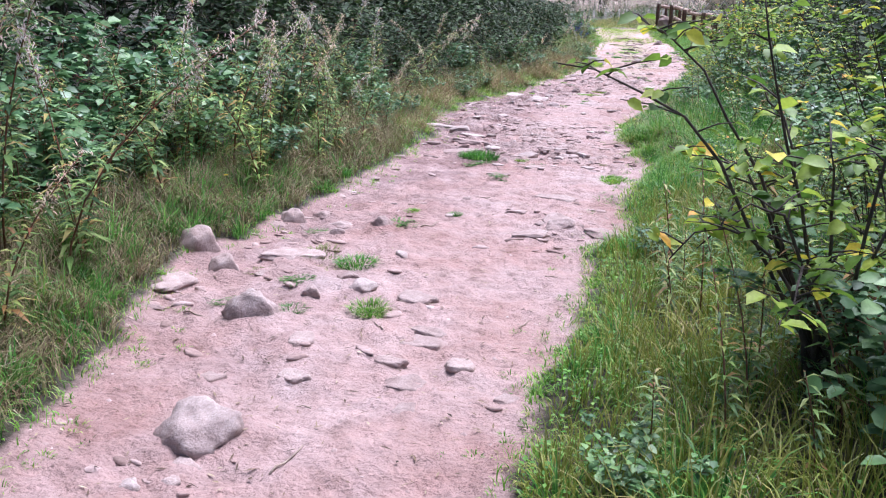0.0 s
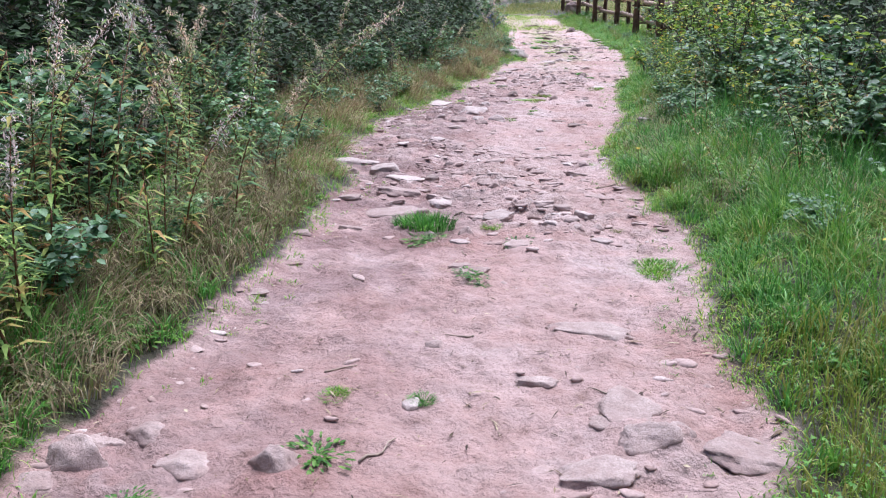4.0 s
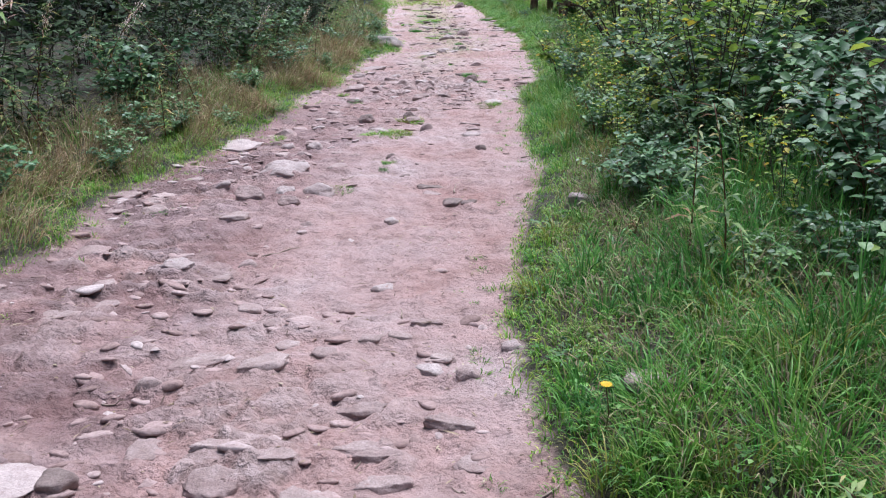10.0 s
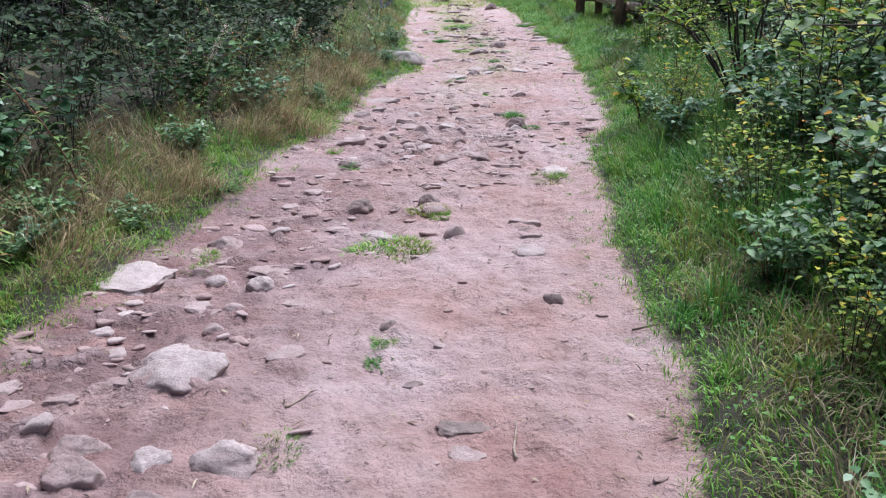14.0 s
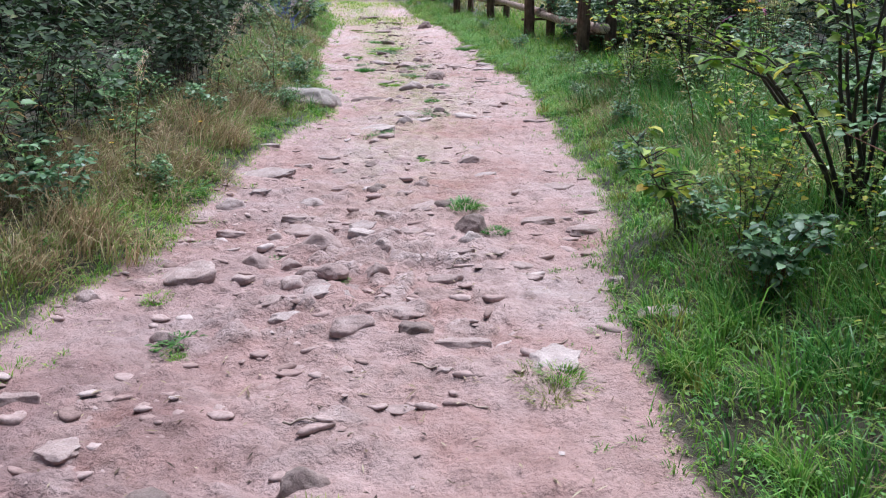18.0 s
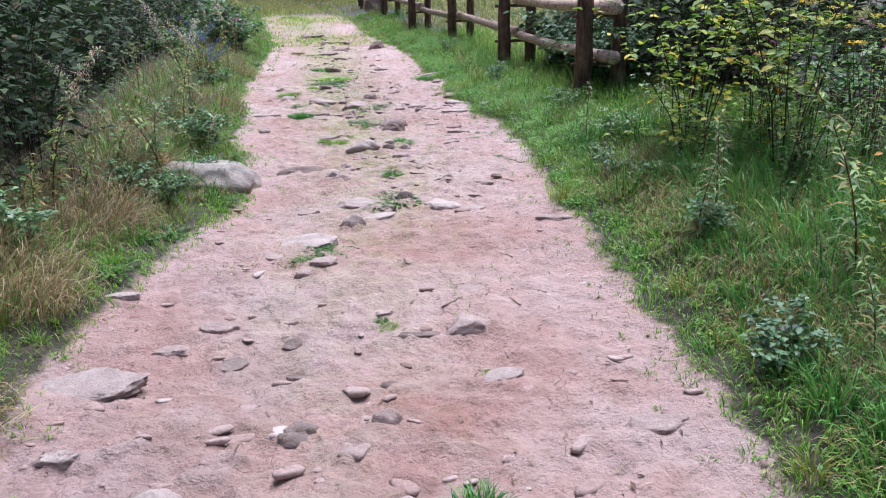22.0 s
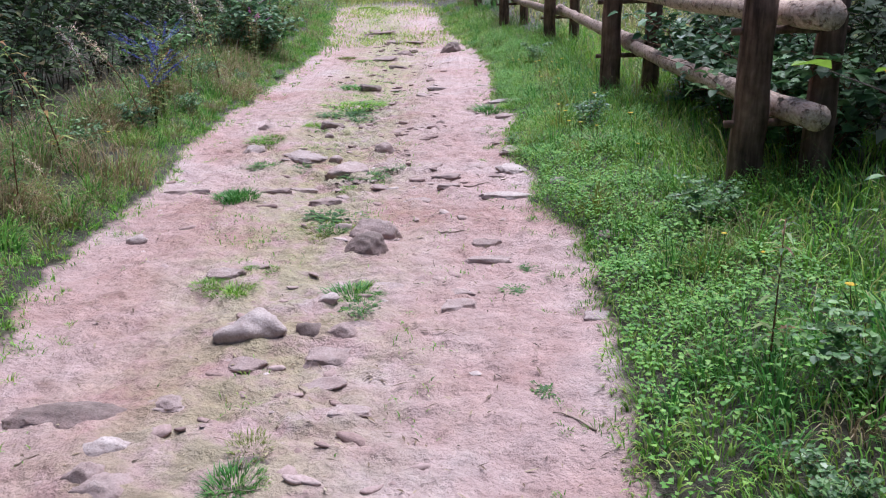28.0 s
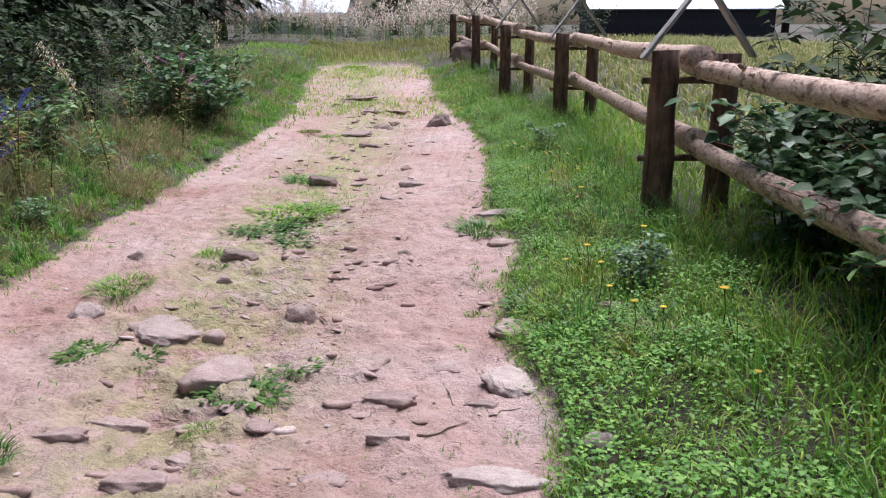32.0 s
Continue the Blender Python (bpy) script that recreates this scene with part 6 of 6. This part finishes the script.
tr = np.random.default_rng(21)
for row in TUFT_ROWS:
    for x, y, r in row:
        leafy = tr.random() < 0.35
        for k in range(2 if r < 0.13 else 4):
            dx, dy = (0, 0) if k == 0 else (tr.normal(0, 0.5 * r), tr.normal(0, 0.5 * r))
            me = LEAFY[int(tr.integers(2))] if leafy else TUFTS[int(tr.integers(4))]
            ob = new("leafy_tuft" if leafy else "grass_tuft", me)
            s = max(r, 0.06) * (1.0 if k == 0 else 0.6)
            ob.matrix_basis = pose(x + dx, y + dy, zat(x + dx, y + dy), 0, 0, tr.uniform(0, 360)) @ Matrix.Diagonal((s * tr.uniform(1.0, 1.5), s, s * tr.uniform(0.4, 0.65) * min(1.0, 0.13 / s), 1))
            tagged(ob, "small leafy weed growing in the trodden path" if leafy else "tuft of green grass growing in the trodden path", "grass tuft", "tufts in the path")

# the big tuft on the ledge
for dx, dy, s in ((0, 0, 0.17), (0.1, 0.03, 0.14), (-0.1, 0.02, 0.13)):
    ob = new("grass_tuft", TUFTS[1])
    ob.matrix_basis = pose(-1.93 + dx, 8.3 + dy, zat(-1.93, 8.3), 0, 0, 40 + dx * 900) @ Matrix.Diagonal((s, s, s * 1.0, 1))
    tagged(ob, "thick tuft of dark green grass on the stony ledge", "grass tuft", "tufts in the path")

# big straw tussocks bending over the edges
straw = Heap()
TUSSOCKS = [tuft_mesh(60, DRY, 230, 1.05, 0.014, 0.9), tuft_mesh(61, DRY, 210, 1.2, 0.013, 1.1), tuft_mesh(62, DRY, 210, 0.95, 0.014, 1.3)]
for i in range(100):
    y = (tr.uniform(9, 22) if i < 65 else tr.uniform(22, 34)) if i < 88 else tr.uniform(3, 24)
    d = tr.uniform(0.15, 0.95)
    x = float(edge_left(y)) - d if i < 88 else float(edge_right(y)) + d + 0.3
    me = TUSSOCKS[i % 3]
    co = np.empty(len(me.vertices) * 3)
    me.vertices.foreach_get("co", co)
    fc = np.empty(len(me.polygons) * 3, np.int32)
    me.polygons.foreach_get("vertices", fc)
    s = tr.uniform(0.17, 0.34)
    m = np.array(pose(x, y, zat(x, y), tr.uniform(-14, 14), tr.uniform(10, 42) * (1 if i < 88 else -1), tr.uniform(-20, 20)) @ Matrix.Diagonal((s, s, s * tr.uniform(0.9, 1.3), 1)))
    straw.add(co.reshape(-1, 3) @ m[:3, :3].T + m[:3, 3], fc.reshape(-1, 3))
tagged(new("dry_grass", straw.mesh("dry_grass", DRY)), "straw-coloured tussocks of dry grass bending over the edge", "grass", kind="stuff")

# ---- sticks ----
for i in range(70):
    y = tr.uniform(2, 33)
    u = tr.beta(1.6, 1.0)
    x = float(edge_left(y) * (1 - u) + edge_right(y) * u)
    ln, th = tr.gamma(2.5, 0.03) + 0.05, tr.uniform(0, 3.14)
    n = 6
    s = np.linspace(-0.5, 0.5, n)
    w = tr.normal(0, 0.03 * ln, n).cumsum()
    lx, ly = x + np.cos(th) * s * ln - np.sin(th) * w, y + np.sin(th) * s * ln + np.cos(th) * w
    rad = 0.0025 + 0.014 * ln
    pts = np.column_stack([lx, ly, land(lx, ly) + rad * 0.7 + 0.002]) - np.array([x, y, zat(x, y)])
    ob = new("stick", mesh_of("stick", *tube(pts, np.linspace(rad, rad * 0.45, n), 6), STICK, True))
    ob.matrix_basis = pose(x, y, zat(x, y))
    tagged(ob, "dry grey-brown stick lying on the path", "stick", "sticks on the path")


# ---- flowers ----
def flower_stand(name, label, x, y, h, petal, style, leafm):
    ob = thing(name, (x, y, zat(x, y)), label, "flower", turn=pr.uniform(0, 360))
    for i in range({"tansy": 5, "spike": 4, "lupin": 6}[style]):
        a, out = pr.uniform(0, 6.28), pr.uniform(0.05, 0.3) * h
        hh = h * pr.uniform(0.75, 1.05)
        t = np.linspace(0, 1, 5)[:, None]
        line = np.array([np.cos(a), np.sin(a), 0]) * out * t**1.5 + np.array([0, 0, hh]) * t
        part("stem", mesh_of("stem", *tube(line, np.linspace(0.005, 0.002, 5), 5), STEM, True), ob)
        pts, s = sprig_points(line, 18, 0.1)
        a2 = R.uniform(0, 6.28, 18)
        part("foliage", mesh_of("foliage", *leaf_set(pts, np.column_stack([np.cos(a2), np.sin(a2), R.uniform(0.1, 0.6, 18)]), 0.1 * R.uniform(0.6, 1.2, 18), 0.03, 0.3), leafm), ob)
        top = line[-1]
        if style == "tansy":
            k = 26
            rr, an = np.sqrt(R.random(k)) * 0.055, R.uniform(0, 6.28, k)
            c = top + np.column_stack([np.cos(an) * rr, np.sin(an) * rr, R.uniform(-0.008, 0.012, k)])
            part("flower_head", mesh_of("flower_head", *leaf_set(c, np.column_stack([np.cos(an), np.sin(an), np.full(k, 0.6)]), 0.016, 0.016, 0.1, True), petal), ob)
        else:
            k = 60 if style == "lupin" else 34
            u = R.random(k)
            ln = 0.24 if style == "lupin" else 0.12
            an = R.uniform(0, 6.28, k)
            c = top + np.array([np.cos(a), np.sin(a), 0.6]) * (u * ln)[:, None]
            part("flower_head", mesh_of("flower_head", *leaf_set(c, np.column_stack([np.cos(an), np.sin(an), R.uniform(0, 0.6, k)]), 0.022, 0.018, 0.2, True), petal), ob)


for x, y, h in ((1.75, 21.75, 1.32), (2.3, 22.0, 1.1), (2.55, 22.1, 1.25), (2.75, 22.9, 1.2)):
    flower_stand("tansy", "tall tansy with flat yellow flower heads", x, y, h, PETAL_Y, "tansy", FRESH)
for x, y, h in ((2.6, 22.4, 1.05), (2.1, 22.6, 0.9), (-3.55, 33.3, 0.9), (-3.7, 33.9, 0.8)):
    flower_stand("willowherb", "flowering willowherb with bright pink spikes", x, y, h, PETAL_P, "spike", WILLOWHERB)
for x, y, h in ((-3.35, 29.3, 0.6), (-3.55, 29.7, 0.7), (-3.6, 30.1, 0.75), (-3.2, 28.7, 0.5)):
    flower_stand("lupin", "lupin with leaning dark blue flower spikes", x, y, h, PETAL_B, "lupin", WILLOWHERB)
DANDELION = mesh_of("yellow_flower", *leaf_set(np.zeros((14, 3)) + (0, 0, 0.16), np.column_stack([np.cos(np.arange(14) * 0.45), np.sin(np.arange(14) * 0.45), np.full(14, 0.35)]), 0.016, 0.008, 0.1, True), PETAL_Y)
STALK = mesh_of("stem", *tube([(0, 0, 0), (0.01, 0, 0.09), (0, 0, 0.16)], 0.0018, 5), STEM)
for i in range(46):
    y = tr.uniform(3, 33) if i < 16 else tr.uniform(24, 33)
    side = -1 if (i < 10) else 1
    d = tr.uniform(0.15, 0.9)
    x = float(edge_left(y)) - d if side < 0 else float(edge_right(y)) + d
    ob = thing("hawkbit", (x, y, zat(x, y)), "small yellow hawkbit flower in the verge grass", "flower", "hawkbits on the verges", size=tr.uniform(0.9, 1.5))
    part("flower_head", DANDELION, ob)
    part("stem", STALK, ob)

# dense bush at the path's far bend, and more growth along it
for x, y, s in ((-3.75, 34.6, 0.95), (-4.1, 35.0, 1.15), (-3.9, 35.6, 1.1), (-4.5, 35.4, 1.2), (-4.2, 34.3, 0.9)):
    set_bush(BRAMBLE, x, y, s, label="rounded leafy bush at the bend of the path")
for y in np.arange(26.5, 30, 0.32):
    set_bush(BRAMBLE, float(np.interp(y, [26, 30], [2.0, 1.75])) + pr.uniform(-0.05, 0.3), y, pr.uniform(0.85, 1.05), label="raspberry thicket leaning over the fence's rails")



# ---- woods and buildings ----
def spruce_meshes(h):
    V, F = tube([(0, 0, -0.2), (0.02, 0, h * 0.5), (0, 0.02, h)], [h * 0.018, h * 0.011, 0.01], 8)
    trunk = mesh_of("trunk", V, F, BARK, True)
    B, Wy, L = [], [], []
    lv = np.linspace(0.1, 0.98, 20)
    for q in lv:
        k = int(4 + 3 * (1 - q))
        reach = h * 0.2 * (1 - q) + 0.15
        for a in R.uniform(0, 6.28, k):
            m = int(4 + reach * 3)
            s = R.uniform(0.1, 1, m)
            d = np.array([np.cos(a), np.sin(a), 0])
            p = d * s[:, None] * reach + np.array([0, 0, 1]) * (q * h - 0.25 * reach * s**1.4)[:, None]
            B.append(p + R.normal(0, 0.04, (m, 3)))
            ang = a + R.normal(0, 0.7, m)
            Wy.append(np.column_stack([np.cos(ang), np.sin(ang), R.uniform(-0.6, 0.15, m)]))
            L.append(R.uniform(0.5, 0.95, m))
    B, Wy, L = np.concatenate(B), np.concatenate(Wy), np.concatenate(L)
    crown = mesh_of("crown", *leaf_set(B, Wy, L, L * 0.3, 0.25), NEEDLE)
    return trunk, crown


SPRUCES = [spruce_meshes(h) for h in (13.0, 16.0)]


def spruce(x, y, s=1.0):
    t, c = SPRUCES[int(pr.integers(2))]
    ob = thing("spruce", (x, y, zat(x, y)), "dark green spruce standing in the wood", "tree", "spruces of the wood", turn=pr.uniform(0, 360), size=s)
    part("trunk", t, ob)
    part("crown", c, ob)


for y in np.arange(-3, 62, 4.2):
    west = -10.5 if y < 11 else -7.8 - max(0, y - 30) * 0.12
    spruce(west - pr.uniform(0, 2.0), y + pr.uniform(-1, 1), pr.uniform(0.8, 1.2))
    spruce(west - 4.5 - pr.uniform(0, 3.0), y + pr.uniform(-1, 1), pr.uniform(0.9, 1.3))
    if y < 36:
        spruce(7.6 + pr.uniform(0, 2.0), y + pr.uniform(-1, 1), pr.uniform(0.8, 1.2))
for x in np.arange(-40, 40, 8):
    spruce(x + pr.uniform(-1, 1), 92 + pr.uniform(0, 6), pr.uniform(1.0, 1.4))


def barn():
    b = thing("barn", (11.0, 79.0, 0.45), "dark wooden barn with a pale metal roof", "barn", turn=0)
    w, d, h = 10.4, 8.0, 1.6
    for name, sx, sy, px, py in (("wall", w, 0.2, 0, -d / 2), ("wall", w, 0.2, 0, d / 2), ("wall", 0.2, d, -w / 2, 0), ("wall", 0.2, d, w / 2, 0)):
        part(name, box_mesh("wall", sx, sy, h + 0.4, BARNWOOD, 0.02), b).matrix_basis = pose(px, py, h / 2)
    plank = box_mesh("plank", 0.19, 0.03, h, BARNWOOD, 0.004)
    for i in range(51):
        part("plank", plank, b).matrix_basis = pose(-w / 2 + 0.1 + i * 0.203, -d / 2 - 0.115 - 0.012 * (i % 2), h / 2 + 0.1)
    for s in (-1, 1):
        part("roof", box_mesh("roof", w + 1.0, d / 2 + 0.9, 0.08, ROOF, 0.01), b, "pale sheet-metal roof").matrix_basis = pose(0, s * (d / 4 + 0.2), h + 1.2, -s * 24)


barn()


def house(x, y, w, d, h, turn):
    b = thing("house", (x, y, 0.3), "white wooden house behind the trees", "house", turn=turn)
    for sx, sy, px, py in ((w, 0.2, 0, -d / 2), (w, 0.2, 0, d / 2), (0.2, d, -w / 2, 0), (0.2, d, w / 2, 0)):
        part("wall", box_mesh("wall", sx, sy, h, PAINT, 0.02), b).matrix_basis = pose(px, py, h / 2)
    for s in (-1, 1):
        part("roof", box_mesh("roof", w + 0.8, d / 2 + 0.8, 0.12, ROOF, 0.01), b, "grey sheet roof").matrix_basis = pose(0, s * (d / 4 + 0.1), h + 0.75, -s * 24)
    for i in range(3):
        win = part("window", box_mesh("window", 1.1, 0.08, 1.1, PAINT, 0.01), b, "white-framed window")
        win.matrix_basis = pose(-w / 3 + i * w / 3, -d / 2 - 0.12, h * 0.55)
        part("pane", box_mesh("pane", 0.9, 0.03, 0.9, GLASSY, 0.004), win).matrix_basis = pose(0, -0.045, 0)


house(-14.6, 88.0, 6.5, 7, 2.0, 4)

# willowherb field at the bend
fr = np.random.default_rng(31)
n = 420
fx, fy, fh = fr.uniform(-13, 1.5, n), fr.uniform(54, 63, n), fr.uniform(1.1, 1.9, n)
root = np.column_stack([fx, fy, land(fx, fy)])
up = np.column_stack([fr.normal(0, 0.1, n), fr.normal(0, 0.1, n), np.ones(n)]) * fh[:, None]
k = np.repeat(np.arange(n), 18)
u = fr.uniform(0.1, 0.95, len(k))
an = fr.uniform(0, 6.28, len(k))
field = Heap()
field.add(*leaf_set(root[k] + up[k] * u[:, None], np.column_stack([np.cos(an), np.sin(an), fr.uniform(0, 0.8, len(k))]), 0.2, 0.045, 0.4))
field.add(*leaf_set(root, up, fh, 0.02, 0.0))
tagged(new("willowherb_field", field.mesh("willowherb_field", WILLOWHERB)), "far stand of fading willowherb at the bend", "herbs", kind="stuff")
k = np.repeat(np.arange(n), 30)
u = fr.uniform(0.6, 1.05, len(k))
c = root[k] + up[k] * u[:, None] + fr.normal(0, 0.05, (len(k), 3))
tagged(new("seed_down", mesh_of("seed_down", *leaf_set(c, fr.normal(0, 1, (len(k), 3)), 0.1, 0.05, 0.2), FLUFF)), "pinkish-white seed down on the far willowherb", "herbs", kind="stuff")
for x in np.arange(-22, 6, 1.0):
    set_bush(SHADE, x, 67 + pr.uniform(-2.0, 2.0), pr.uniform(0.8, 1.1))
for y in np.arange(27, 44, 1.3):
    set_bush(SHADE, float(edge_left(y)) - 3.6 - pr.uniform(0, 0.9), y, pr.uniform(0.8, 1.1))
    spruce(float(edge_left(y)) - 5.2 - pr.uniform(0, 1.5), y, pr.uniform(0.5, 0.8))

# low plants crowding the path's edges
for i in range(95):
    y = pr.uniform(1.0, 34)
    if i % 3:
        x = float(edge_left(y)) - pr.uniform(0.05, 0.6)
    else:
        x = float(edge_right(y)) + pr.uniform(0.1, 0.8)
    if pr.random() < 0.5:
        set_bush(BRAMBLE, x - (0.15 if i % 3 else -0.15), y, pr.uniform(0.22, 0.42), label="low bramble shoot at the edge of the path")
    else:
        ob = new("leafy_tuft", LEAFY[int(pr.integers(2))])
        s = pr.uniform(0.12, 0.26)
        ob.matrix_basis = pose(x, y, zat(x, y), 0, 0, pr.uniform(0, 360)) @ Matrix.Diagonal((s, s, s * 0.8, 1))
        tagged(ob, "broad-leaved weed at the edge of the path", "weed", "weeds at the edges")
for x, y, s in ((1.1, 4.6, 0.6),):
    set_bush(ALDERS if s > 0.52 else BRAMBLE, x, y, s)
